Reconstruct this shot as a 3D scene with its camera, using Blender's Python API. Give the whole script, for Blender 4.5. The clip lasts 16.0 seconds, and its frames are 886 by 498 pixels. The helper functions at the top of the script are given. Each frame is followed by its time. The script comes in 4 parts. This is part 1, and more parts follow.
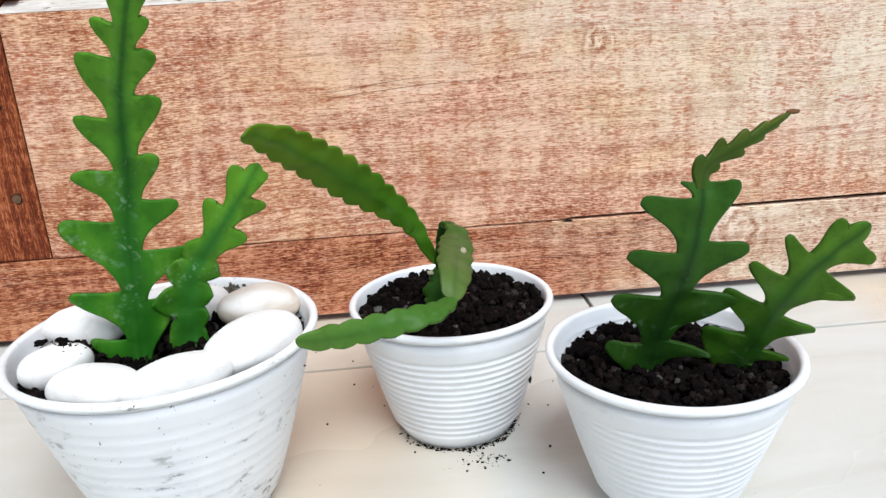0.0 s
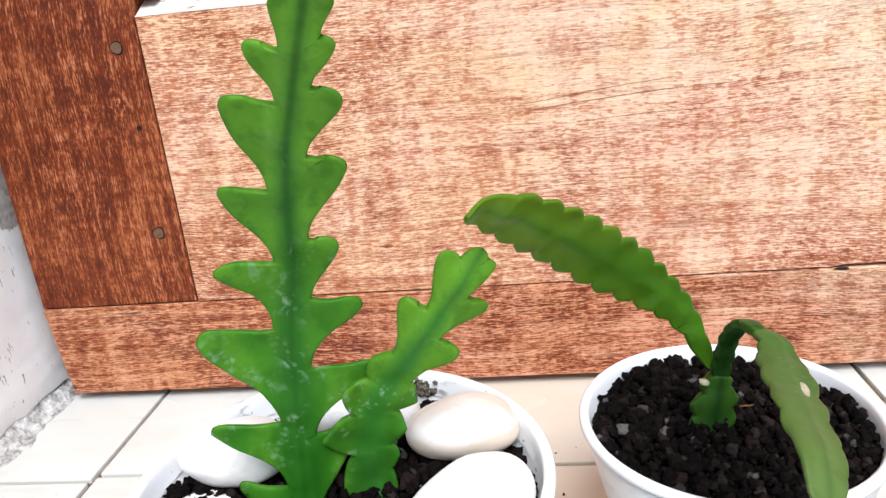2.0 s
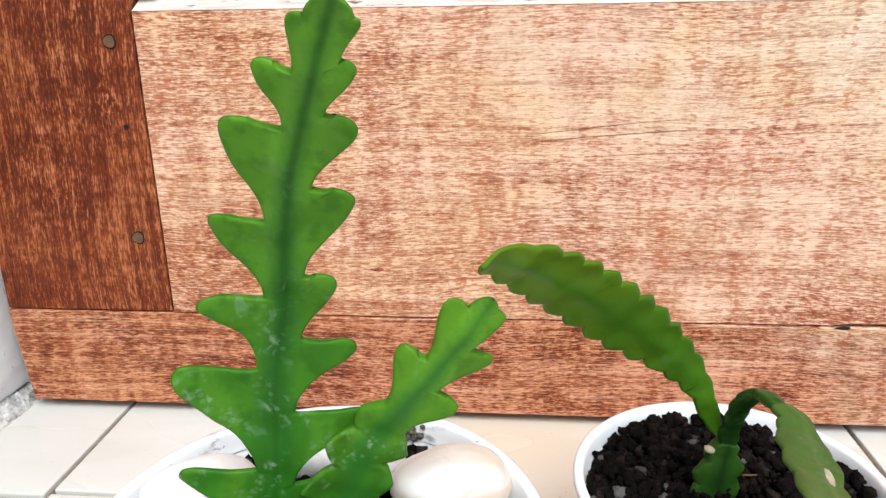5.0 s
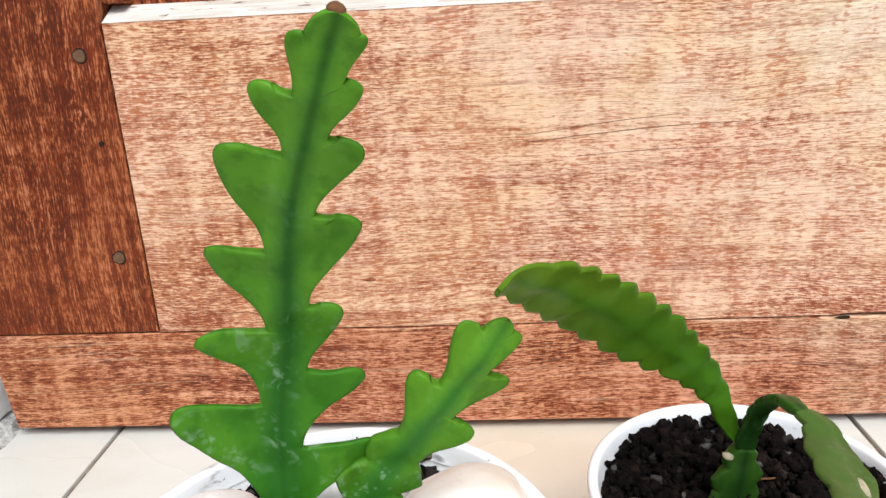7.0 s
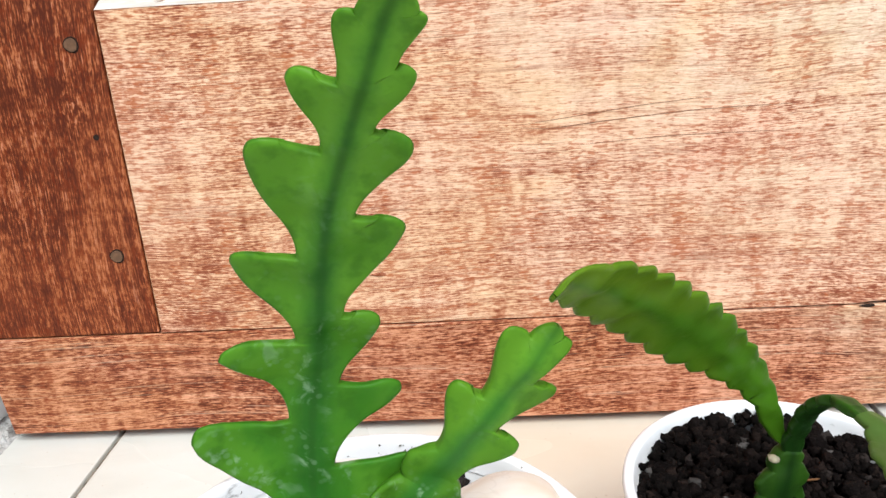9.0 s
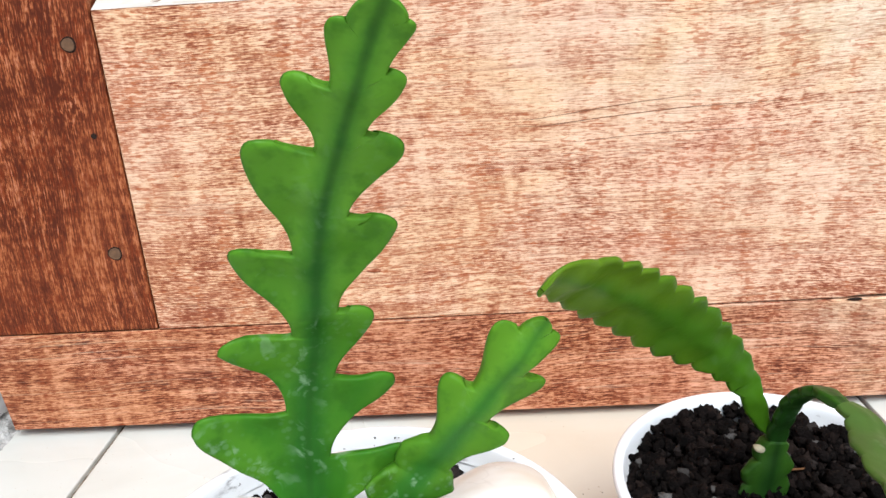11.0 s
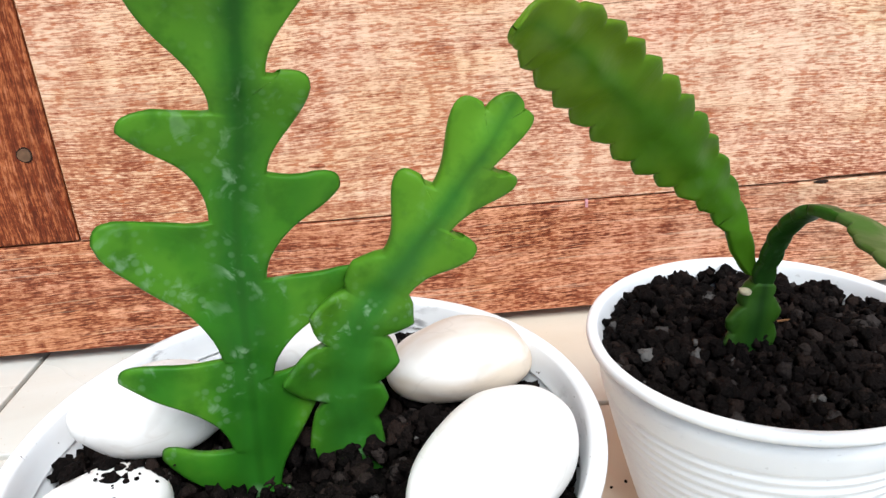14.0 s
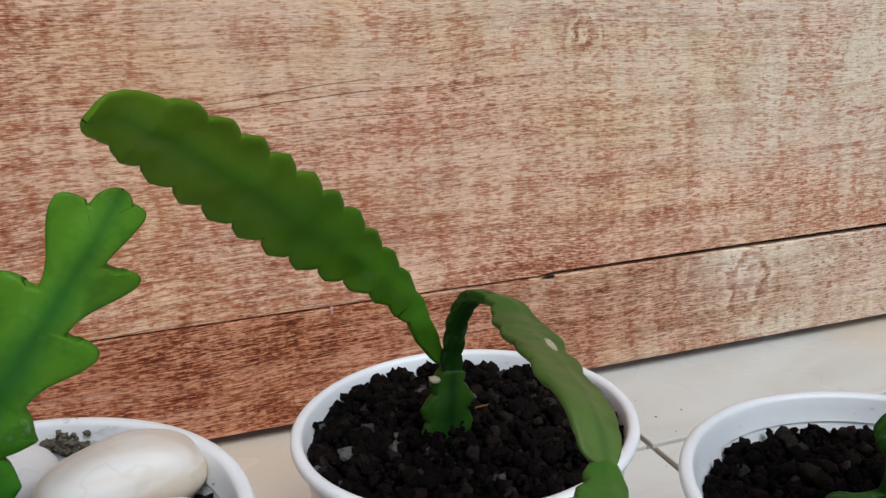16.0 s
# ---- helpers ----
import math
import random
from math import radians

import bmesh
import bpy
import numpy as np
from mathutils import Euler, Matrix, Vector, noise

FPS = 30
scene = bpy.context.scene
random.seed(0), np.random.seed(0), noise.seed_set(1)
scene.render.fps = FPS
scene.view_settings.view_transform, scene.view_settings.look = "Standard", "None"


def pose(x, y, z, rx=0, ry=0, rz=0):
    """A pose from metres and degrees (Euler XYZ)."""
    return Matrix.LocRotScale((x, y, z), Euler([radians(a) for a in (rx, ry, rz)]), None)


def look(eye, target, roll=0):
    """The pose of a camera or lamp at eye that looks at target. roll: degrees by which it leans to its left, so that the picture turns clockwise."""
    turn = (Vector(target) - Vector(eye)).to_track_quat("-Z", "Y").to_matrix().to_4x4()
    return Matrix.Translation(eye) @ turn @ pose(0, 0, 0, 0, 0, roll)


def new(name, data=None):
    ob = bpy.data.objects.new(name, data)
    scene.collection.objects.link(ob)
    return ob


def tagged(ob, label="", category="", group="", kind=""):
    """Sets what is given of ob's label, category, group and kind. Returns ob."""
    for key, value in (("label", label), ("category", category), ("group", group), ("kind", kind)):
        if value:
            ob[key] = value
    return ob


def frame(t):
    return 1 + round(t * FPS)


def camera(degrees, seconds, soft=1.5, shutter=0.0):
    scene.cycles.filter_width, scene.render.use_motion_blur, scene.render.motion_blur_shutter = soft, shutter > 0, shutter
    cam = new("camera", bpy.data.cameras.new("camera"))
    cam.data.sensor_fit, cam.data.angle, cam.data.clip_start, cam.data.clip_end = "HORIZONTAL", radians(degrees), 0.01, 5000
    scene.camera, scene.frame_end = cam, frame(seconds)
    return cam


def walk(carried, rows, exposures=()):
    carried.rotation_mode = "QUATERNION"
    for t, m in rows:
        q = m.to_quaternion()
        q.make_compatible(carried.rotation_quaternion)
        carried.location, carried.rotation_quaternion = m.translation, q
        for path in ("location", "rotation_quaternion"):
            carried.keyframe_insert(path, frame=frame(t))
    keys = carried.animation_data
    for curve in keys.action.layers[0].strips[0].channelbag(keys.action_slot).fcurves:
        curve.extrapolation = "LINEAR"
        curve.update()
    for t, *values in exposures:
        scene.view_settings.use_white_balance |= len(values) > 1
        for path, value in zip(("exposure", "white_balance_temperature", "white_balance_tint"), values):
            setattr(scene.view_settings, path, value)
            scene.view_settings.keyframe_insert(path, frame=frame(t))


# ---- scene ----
# ---- camera and its walk ----
cam = camera(62.46, 16.0, soft=1.45)
PATH = [
    (0, (0.3318, -0.6934, 0.2960), (0.3921, 0.2550, -0.0154), -3.37),
    (0.5, (0.3255, -0.6665, 0.3132), (0.3342, 0.2783, -0.0144), -4.11),
    (1, (0.3214, -0.6194, 0.3313), (0.3173, 0.3305, 0.0186), -5.66),
    (1.5, (0.2876, -0.5639, 0.3199), (0.2300, 0.3758, -0.0174), -5.81),
    (2, (0.2731, -0.5303, 0.3092), (0.1563, 0.4063, -0.0212), -5.82),
    (2.5, (0.2631, -0.5000, 0.3005), (0.1515, 0.4413, -0.0179), -5.63),
    (3, (0.2585, -0.4969, 0.3016), (0.1408, 0.4412, -0.0243), -4.12),
    (3.5, (0.2598, -0.5042, 0.3070), (0.1520, 0.4381, -0.0097), -3.47),
    (4, (0.2596, -0.5043, 0.3100), (0.1543, 0.4386, -0.0058), -2.29),
    (4.5, (0.2592, -0.5061, 0.3131), (0.1592, 0.4356, -0.0083), -1.72),
    (4.7, (0.2609, -0.5063, 0.3133), (0.1719, 0.4387, -0.0013), -0.95),
    (6.8, (0.2579, -0.5020, 0.3135), (0.1897, 0.4397, -0.0160), -2.57),
    (7, (0.2499, -0.4920, 0.3174), (0.1894, 0.4525, -0.0057), -2.99),
    (7.5, (0.2413, -0.4815, 0.3172), (0.2060, 0.4606, -0.0162), -3.21),
    (8, (0.2362, -0.4744, 0.3173), (0.2027, 0.4692, -0.0124), -3.05),
    (8.5, (0.2326, -0.4723, 0.3156), (0.1864, 0.4680, -0.0215), -3.62),
    (11, (0.2347, -0.4793, 0.3183), (0.1927, 0.4579, -0.0278), -3.76),
    (11.5, (0.2325, -0.4730, 0.3063), (0.2040, 0.4526, -0.0710), -4.21),
    (12, (0.2321, -0.4732, 0.2957), (0.1925, 0.4463, -0.0954), -5.06),
    (12.5, (0.2320, -0.4737, 0.2825), (0.1940, 0.4522, -0.0934), -5.14),
    (13, (0.2322, -0.4783, 0.2821), (0.1944, 0.4505, -0.0865), -5.42),
    (13.5, (0.2306, -0.4734, 0.2783), (0.2017, 0.4566, -0.0881), -5.36),
    (14, (0.2286, -0.4644, 0.2554), (0.2532, 0.4583, -0.1294), -4.26),
    (14.5, (0.2417, -0.4589, 0.2408), (0.3515, 0.4755, -0.0981), -3.10),
    (15, (0.2644, -0.4672, 0.2421), (0.4562, 0.4693, -0.0514), -2.97),
    (15.5, (0.2764, -0.4719, 0.2428), (0.5244, 0.4600, -0.0218), -2.05),
    (16, (0.2809, -0.4769, 0.2448), (0.5560, 0.4529, 0.0003), -3.15),
]
EXPOSURES = [(t, stops, kelvin, tint) for t, stops, kelvin, tint in (
    (0.0, -0.17, 5850, 6), (0.3, -0.32, 6000, 8), (0.5, -0.51, 6000, 10), (1.0, -0.53, 6100, 13), (1.5, -0.33, 6000, 11), (2.2, 0.34, 5900, 8), (3.2, 0.19, 5950, 7), (4.7, 0.10, 6050, 7), (7.0, 0.04, 6120, 7),
    (7.8, 0.04, 6200, 7), (8.5, 0.15, 6150, 6), (11.0, 0.17, 5920, 6), (12.5, 0.22, 5950, 5), (13.2, 0.14, 5950, 6), (14.0, 0.14, 5950, 6), (14.6, 0.23, 5920, 4), (15.0, 0.23, 5850, 5), (15.3, -0.78, 5900, 6), (16.0, -0.77, 5850, 6))]
walk(cam, [(t, look(eye, target, roll)) for t, eye, target, roll in PATH], EXPOSURES)

# ---- world and sun: bright, thinly clouded daylight on an open porch ----
world = bpy.data.worlds.new("sky")
scene.world = world
world.use_nodes = True
wn = world.node_tree.nodes
sky = wn.new("ShaderNodeTexSky")
sky.sky_type, sky.sun_disc = "NISHITA", False
sky.sun_elevation, sky.sun_rotation = radians(55.5), radians(161.6)
sky.air_density, sky.dust_density = 1.0, 2.5
world.node_tree.links.new(sky.outputs[0], wn["Background"].inputs[0])
wn["Background"].inputs[1].default_value = 0.115
sun_data = bpy.data.lights.new("sun", "SUN")
sun_data.energy, sun_data.angle, sun_data.color = 3.9, radians(38), (1.0, 0.97, 0.93)
sun = new("sun", sun_data)
sun.matrix_world = look((0.5, -1.5, 2.3), (0, 0, 0))


# ---- materials ----
class Nodes:
    """Short forms for building one node material."""

    def __init__(self, name, rough=0.5):
        self.mat = bpy.data.materials.new(name)
        self.mat.use_nodes = True
        self.tree = self.mat.node_tree
        self.bsdf = self.tree.nodes["Principled BSDF"]
        self.bsdf.inputs["Roughness"].default_value = rough
        self.coord = self.tree.nodes.new("ShaderNodeTexCoord").outputs["Object"]

    def link(self, a, b):
        self.tree.links.new(a, b)

    def put(self, socket, v):
        if isinstance(v, bpy.types.NodeSocket):
            self.link(v, socket)
        else:
            socket.default_value = v

    def scaled(self, x, y, z, shift=(0, 0, 0), turn=0.0):
        n = self.tree.nodes.new("ShaderNodeMapping")
        n.inputs["Scale"].default_value = (x, y, z)
        n.inputs["Location"].default_value = shift
        n.inputs["Rotation"].default_value = (0, turn, 0)
        self.link(self.coord, n.inputs["Vector"])
        return n.outputs[0]

    def noise(self, vector, scale=1.0, detail=3.0, rough=0.5, distort=0.0):
        n = self.tree.nodes.new("ShaderNodeTexNoise")
        self.link(vector, n.inputs["Vector"])
        n.inputs["Scale"].default_value, n.inputs["Detail"].default_value = scale, detail
        n.inputs["Roughness"].default_value, n.inputs["Distortion"].default_value = rough, distort
        return n.outputs["Fac"]

    def voronoi(self, vector, scale=1.0):
        n = self.tree.nodes.new("ShaderNodeTexVoronoi")
        self.link(vector, n.inputs["Vector"])
        n.inputs["Scale"].default_value = scale
        return n.outputs["Distance"]

    def math(self, op, a, b=0.0, c=0.0):
        n = self.tree.nodes.new("ShaderNodeMath")
        n.operation = op
        for socket, v in zip(n.inputs, (a, b, c)):
            self.put(socket, v)
        return n.outputs[0]

    def ramp(self, fac, stops):
        n = self.tree.nodes.new("ShaderNodeValToRGB")
        e = n.color_ramp.elements
        while len(e) < len(stops):
            e.new(0.5)
        for el, (at, c) in zip(e, stops):
            el.position = at
            el.color = (*c, 1.0) if len(c) == 3 else c
        self.put(n.inputs[0], fac)
        return n.outputs[0]

    def step(self, fac, lo, hi):
        n = self.tree.nodes.new("ShaderNodeMapRange")
        n.interpolation_type = "SMOOTHSTEP"
        self.put(n.inputs[0], fac)
        n.inputs[1].default_value, n.inputs[2].default_value = lo, hi
        return n.outputs[0]

    def mix(self, fac, a, b):
        n = self.tree.nodes.new("ShaderNodeMix")
        n.data_type = "RGBA"
        self.put(n.inputs[0], fac)
        self.put(n.inputs[6], a if isinstance(a, bpy.types.NodeSocket) else (*a, 1.0))
        self.put(n.inputs[7], b if isinstance(b, bpy.types.NodeSocket) else (*b, 1.0))
        return n.outputs[2]

    def times(self, fac, a, b):
        """a multiplied by b, as far as fac says."""
        n = self.tree.nodes.new("ShaderNodeMix")
        n.data_type, n.blend_type = "RGBA", "MULTIPLY"
        self.put(n.inputs[0], fac)
        self.put(n.inputs[6], a)
        self.put(n.inputs[7], (*b, 1.0))
        return n.outputs[2]

    def axis(self, k):
        n = self.tree.nodes.new("ShaderNodeSeparateXYZ")
        self.link(self.coord, n.inputs[0])
        return n.outputs[k]

    def attribute(self, name):
        n = self.tree.nodes.new("ShaderNodeAttribute")
        n.attribute_name = name
        return n.outputs["Fac"]

    def random(self):
        return self.tree.nodes.new("ShaderNodeObjectInfo").outputs["Random"]

    def island(self):
        return self.tree.nodes.new("ShaderNodeNewGeometry").outputs["Random Per Island"]

    def color(self, c):
        self.put(self.bsdf.inputs["Base Color"], c if isinstance(c, bpy.types.NodeSocket) else (*c, 1.0))

    def bump(self, height, strength, distance):
        n = self.tree.nodes.new("ShaderNodeBump")
        n.inputs["Strength"].default_value, n.inputs["Distance"].default_value = strength, distance
        self.link(height, n.inputs["Height"])
        self.link(n.outputs[0], self.bsdf.inputs["Normal"])
        return self


def wood(name, upright, dark, mid, light, bias, fade_x=0.0, fade_z=0.0, shift=0.0, knots=(), bare=0.0, streak=0.0):
    """Weathered door wood: short pale fibres through a worn brown stain, bowed long grain, blotches, knots."""
    m = Nodes(name, 0.62)
    m.bsdf.inputs["Specular IOR Level"].default_value = 0.16
    x_axis, z_axis = m.axis(0), m.axis(2)
    ringed = None
    for kx, kz, size, tall, amp in knots:
        dx, dz = m.math("SUBTRACT", x_axis, kx), m.math("DIVIDE", m.math("SUBTRACT", z_axis, kz), tall)
        far = m.math("SQRT", m.math("ADD", m.math("MULTIPLY", dx, dx), m.math("MULTIPLY", dz, dz)))
        far = m.math("ADD", far, m.math("MULTIPLY", m.math("SUBTRACT", m.noise(m.coord, 0.8 / size, 4.0, 0.65), 0.5), size * 2.6))
        near = m.math("SUBTRACT", 1.0, m.step(far, size * 0.9, size * 2.3))
        patch = m.step(m.noise(m.scaled(1, 1, 1, (kz * 9, 2, kx * 9)), 0.7 / size, 3.0, 0.6), 0.36, 0.62)
        ring = m.math("MULTIPLY", m.math("SINE", m.math("MULTIPLY", far, 6.5 / size)), m.math("MULTIPLY", near, patch))
        ring = m.math("MULTIPLY", m.math("SUBTRACT", ring, m.math("MULTIPLY", near, 0.15)), amp)
        ringed = ring if ringed is None else m.math("ADD", ringed, ring)
    bow = m.tree.nodes.new("ShaderNodeTexNoise")
    m.link(m.coord, bow.inputs["Vector"])
    bow.inputs["Scale"].default_value, bow.inputs["Detail"].default_value = 4.5, 1.0
    bent = m.tree.nodes.new("ShaderNodeVectorMath")
    bent.operation = "MULTIPLY_ADD"
    m.link(bow.outputs["Color"], bent.inputs[0])
    bent.inputs[1].default_value = (0.03, 0.0, 0.0) if upright else (0.0, 0.0, 0.022)
    m.link(m.coord, bent.inputs[2])
    m.coord = bent.outputs[0]
    k = (lambda a, b: (b, b, a)) if upright else (lambda a, b: (a, b, b))
    off = (shift, shift * 0.7, shift * 1.3)
    fibre = m.noise(m.scaled(*k(120, 1050), off), 1.0, 2.0, 0.6)
    hair = m.noise(m.scaled(*k(45, 1700), off), 1.0, 2.0, 0.5)
    fleck = m.noise(m.scaled(*k(300, 560), off), 1.0, 2.0, 0.6)
    grain = m.noise(m.scaled(*k(4, 190), off), 1.0, 4.0, 0.6, 0.6)
    vein = m.noise(m.scaled(*k(2.2, 85), (off[0] + 7, off[1] + 3, off[2] + 5)), 1.0, 3.0, 0.55, 0.4)
    band = m.noise(m.scaled(*k(60, 15), off), 1.0, 4.0, 0.65, 0.6)
    blotch = m.noise(m.scaled(*k(7, 12), off), 1.0, 5.0, 0.62, 0.5)
    flake = m.noise(m.scaled(*k(34, 60), (off[0] + 11, off[1], off[2] + 2)), 1.0, 5.0, 0.68, 0.3)
    coarse = m.math("MULTIPLY_ADD", m.step(blotch, 0.35, 0.65), -0.7, 1.35)
    fine = m.math("MULTIPLY", m.math("SUBTRACT", fibre, 0.5), 1.9)
    fine = m.math("MULTIPLY_ADD", m.math("SUBTRACT", fleck, 0.5), 0.9, fine)
    fine = m.math("MULTIPLY_ADD", m.math("SUBTRACT", hair, 0.5), 0.9, fine)
    v = m.math("MULTIPLY_ADD", fine, coarse, bias)
    v = m.math("MULTIPLY_ADD", m.math("SUBTRACT", grain, 0.5), 1.0 + streak, v)
    v = m.math("MULTIPLY_ADD", m.math("SUBTRACT", band, 0.5), 0.75, v)
    v = m.math("MULTIPLY_ADD", m.math("SUBTRACT", blotch, 0.5), 0.85, v)
    v = m.math("MULTIPLY_ADD", m.math("SUBTRACT", flake, 0.5), 1.15, v)
    if fade_x:
        v = m.math("MULTIPLY_ADD", m.math("ADD", x_axis, 0.2), fade_x, v)
    if fade_z:
        v = m.math("MULTIPLY_ADD", m.math("SUBTRACT", z_axis, 0.2), fade_z, v)
    if ringed is not None:
        v = m.math("ADD", v, ringed)
    tone = m.ramp(v, [(0.0, dark), (0.34, mid), (0.60, light), (1.0, tuple(min(0.9, c * 1.18 + 0.07) for c in light))])
    if fade_x:
        worn = m.step(m.math("MULTIPLY_ADD", blotch, 0.95, m.math("MULTIPLY_ADD", z_axis, 1.3, m.math("MULTIPLY_ADD", x_axis, 1.0, bare))), 0.60, 1.12)
        pale = m.ramp(v, [(0.0, (0.30, 0.150, 0.083)), (0.28, (0.46, 0.296, 0.192)), (0.58, (0.575, 0.440, 0.315)), (0.95, (0.75, 0.65, 0.51))])
        tone = m.mix(worn, tone, pale)
        ridge = m.step(m.noise(m.scaled(*k(8, 600), (off[0] + 2, off[1], off[2] + 4)), 1.0, 2.0, 0.5, 0.3), 0.58, 0.68)
        tone = m.mix(m.math("MULTIPLY", ridge, m.math("MULTIPLY_ADD", worn, 0.52, 0.22)), tone, (0.82, 0.68, 0.50))
        furrow = m.step(m.noise(m.scaled(*k(20, 560), (off[0] + 6, off[1], off[2] + 9)), 1.0, 2.0, 0.5, 0.3), 0.62, 0.70)
        tone = m.mix(m.math("MULTIPLY", furrow, m.math("MULTIPLY_ADD", worn, -0.25, 0.5)), tone, (0.22, 0.078, 0.028))
    dash = m.noise(m.scaled(*k(130, 560), (off[0] + 4, off[1] + 1, off[2] + 7)), 1.0, 2.0, 0.55)
    drip = m.noise(m.scaled(*k(75, 13), (off[0] + 3, off[1], off[2] + 8)), 1.0, 3.0, 0.6, 0.5)
    rust = m.math("MULTIPLY_ADD", drip, 0.75, m.math("MULTIPLY_ADD", dash, 1.15, m.math("MULTIPLY", flake, 0.5)))
    tone = m.mix(m.math("MULTIPLY", m.step(rust, 1.27, 1.40), 0.66), tone, tuple(c * f for c, f in zip(mid, (0.88, 0.58, 0.36))))
    if fade_x:
        tone = m.mix(m.math("MULTIPLY", m.math("MULTIPLY", m.math("SUBTRACT", 1.0, m.step(drip, 0.30, 0.45)), m.step(fibre, 0.42, 0.58)), m.math("MULTIPLY", worn, 0.6)), tone, (0.80, 0.67, 0.52))
    if fade_x:
        hue = m.math("MULTIPLY_ADD", x_axis, -0.22, m.noise(m.scaled(*k(6, 13), (off[0] + 9, off[1] + 4, off[2] + 1)), 1.0, 4.0, 0.6, 0.6))
        tone = m.times(m.step(hue, 0.50, 0.68), tone, (0.99, 0.975, 0.88))
        tone = m.times(m.math("SUBTRACT", 1.0, m.step(hue, 0.34, 0.50)), tone, (1.0, 0.94, 0.96))
    line = m.math("MULTIPLY", m.step(vein, 0.565, 0.60), m.math("SUBTRACT", 1.0, m.step(vein, 0.60, 0.625)))
    tone = m.mix(m.math("MULTIPLY", line, m.math("MULTIPLY", m.step(flake, 0.42, 0.60), 0.45)), tone, dark)
    m.color(tone)
    m.bump(m.math("ADD", fibre, m.math("MULTIPLY", grain, 0.8)), 0.5, 0.0008)
    return m.mat


RED_DARK, RED_MID, RED_LIGHT = (0.095, 0.020, 0.009), (0.245, 0.071, 0.032), (0.49, 0.218, 0.118)
WOOD_BOARD = wood("stained_wood_board", False, (0.22, 0.060, 0.029), (0.45, 0.196, 0.113), (0.665, 0.428, 0.288), 0.53, 0.36, 0.95, 0.0, ((0.033, 0.260, 0.0090, 1.3, 0.62),))
WOOD_RAIL = wood("stained_wood_rail", False, RED_DARK, RED_MID, RED_LIGHT, 0.55, 0.22, 0.3, 3.1, ((0.180, 0.060, 0.020, 1.5, 0.45), (0.36, 0.040, 0.014, 1.4, 0.4)), 0.21)
WOOD_STILE = wood("stained_wood_stile", True, (0.080, 0.016, 0.006), (0.165, 0.036, 0.012), (0.36, 0.112, 0.038), 0.25, 0.0, 0.2, 5.7, ((-0.528, 0.2555, 0.006, 1.2, 0.45),), 0.0, 0.25)
WOOD_PANEL = wood("stained_wood_panel", True, (0.070, 0.013, 0.005), (0.20, 0.045, 0.015), (0.42, 0.15, 0.055), 0.30, 0.0, 0.0, 8.3, (), 0.0, 0.6)


def old_white_wood():
    m = Nodes("weathered_white_bevel", 0.6)
    streak = m.noise(m.scaled(18, 260, 260), 1.0, 4.0, 0.6)
    m.bsdf.inputs["Specular IOR Level"].default_value = 0.2
    tone = m.mix(m.math("MULTIPLY", m.step(streak, 0.40, 0.66), 0.7), (0.60, 0.57, 0.52), (0.42, 0.37, 0.32))
    cloud = m.noise(m.scaled(30, 70, 70, (1, 0, 6)), 1.0, 4.0, 0.65)
    tone = m.mix(m.step(cloud, 0.50, 0.66), tone, (0.70, 0.68, 0.64))
    m.color(m.mix(m.step(m.noise(m.scaled(60, 190, 190, (4, 0, 0)), 1.0, 4.0, 0.65), 0.60, 0.68), tone, (0.17, 0.10, 0.06)))
    m.bump(streak, 0.3, 0.0008)
    return m.mat


def plaster(name, broken):
    m = Nodes(name, 0.8)
    broad = m.noise(m.coord, 16.0, 4.0, 0.6)
    fine = m.noise(m.coord, 160.0, 3.0, 0.6)
    tone = m.mix(m.step(broad, 0.40, 0.70), (0.87, 0.87, 0.855), (0.80, 0.805, 0.80))
    chips = m.step(m.noise(m.scaled(75, 75, 24), 1.0, 4.0, 0.7), 0.665, 0.70)
    hairline = m.step(m.noise(m.scaled(420, 420, 60, (3, 1, 0)), 1.0, 3.0, 0.6), 0.66, 0.69)
    tone = m.mix(m.step(m.noise(m.scaled(22, 22, 12, (5, 2, 1)), 1.0, 4.0, 0.6), 0.55, 0.72), tone, (0.74, 0.745, 0.74))
    tone = m.mix(m.math("MAXIMUM", m.math("MULTIPLY", chips, 0.8), hairline), tone, (0.24, 0.24, 0.24))
    ragged = m.math("MULTIPLY_ADD", m.noise(m.coord, 35.0, 4.0, 0.6), 0.06, m.axis(2))
    bare = m.ramp(m.noise(m.coord, 130.0, 4.0, 0.65), [(0.30, (0.20, 0.19, 0.18)), (0.50, (0.40, 0.37, 0.33)), (0.70, (0.56, 0.52, 0.47))])
    lost = m.math("MULTIPLY", m.step(ragged, 0.190, 0.194), m.math("SUBTRACT", 1.0, m.step(ragged, 0.36, 0.365)))
    m.color(m.mix(lost, tone, bare) if broken else tone)
    m.bump(m.math("ADD", m.math("MULTIPLY", broad, 0.35), m.math("MULTIPLY", fine, 0.25)), 0.4, 0.002)
    return m.mat


def mortar():
    m = Nodes("crumbled_mortar", 0.9)
    n = m.noise(m.coord, 95.0, 5.0, 0.7)
    m.color(m.ramp(n, [(0.32, (0.13, 0.12, 0.11)), (0.47, (0.38, 0.37, 0.35)), (0.68, (0.68, 0.67, 0.65))]))
    m.bump(n, 0.7, 0.002)
    return m.mat


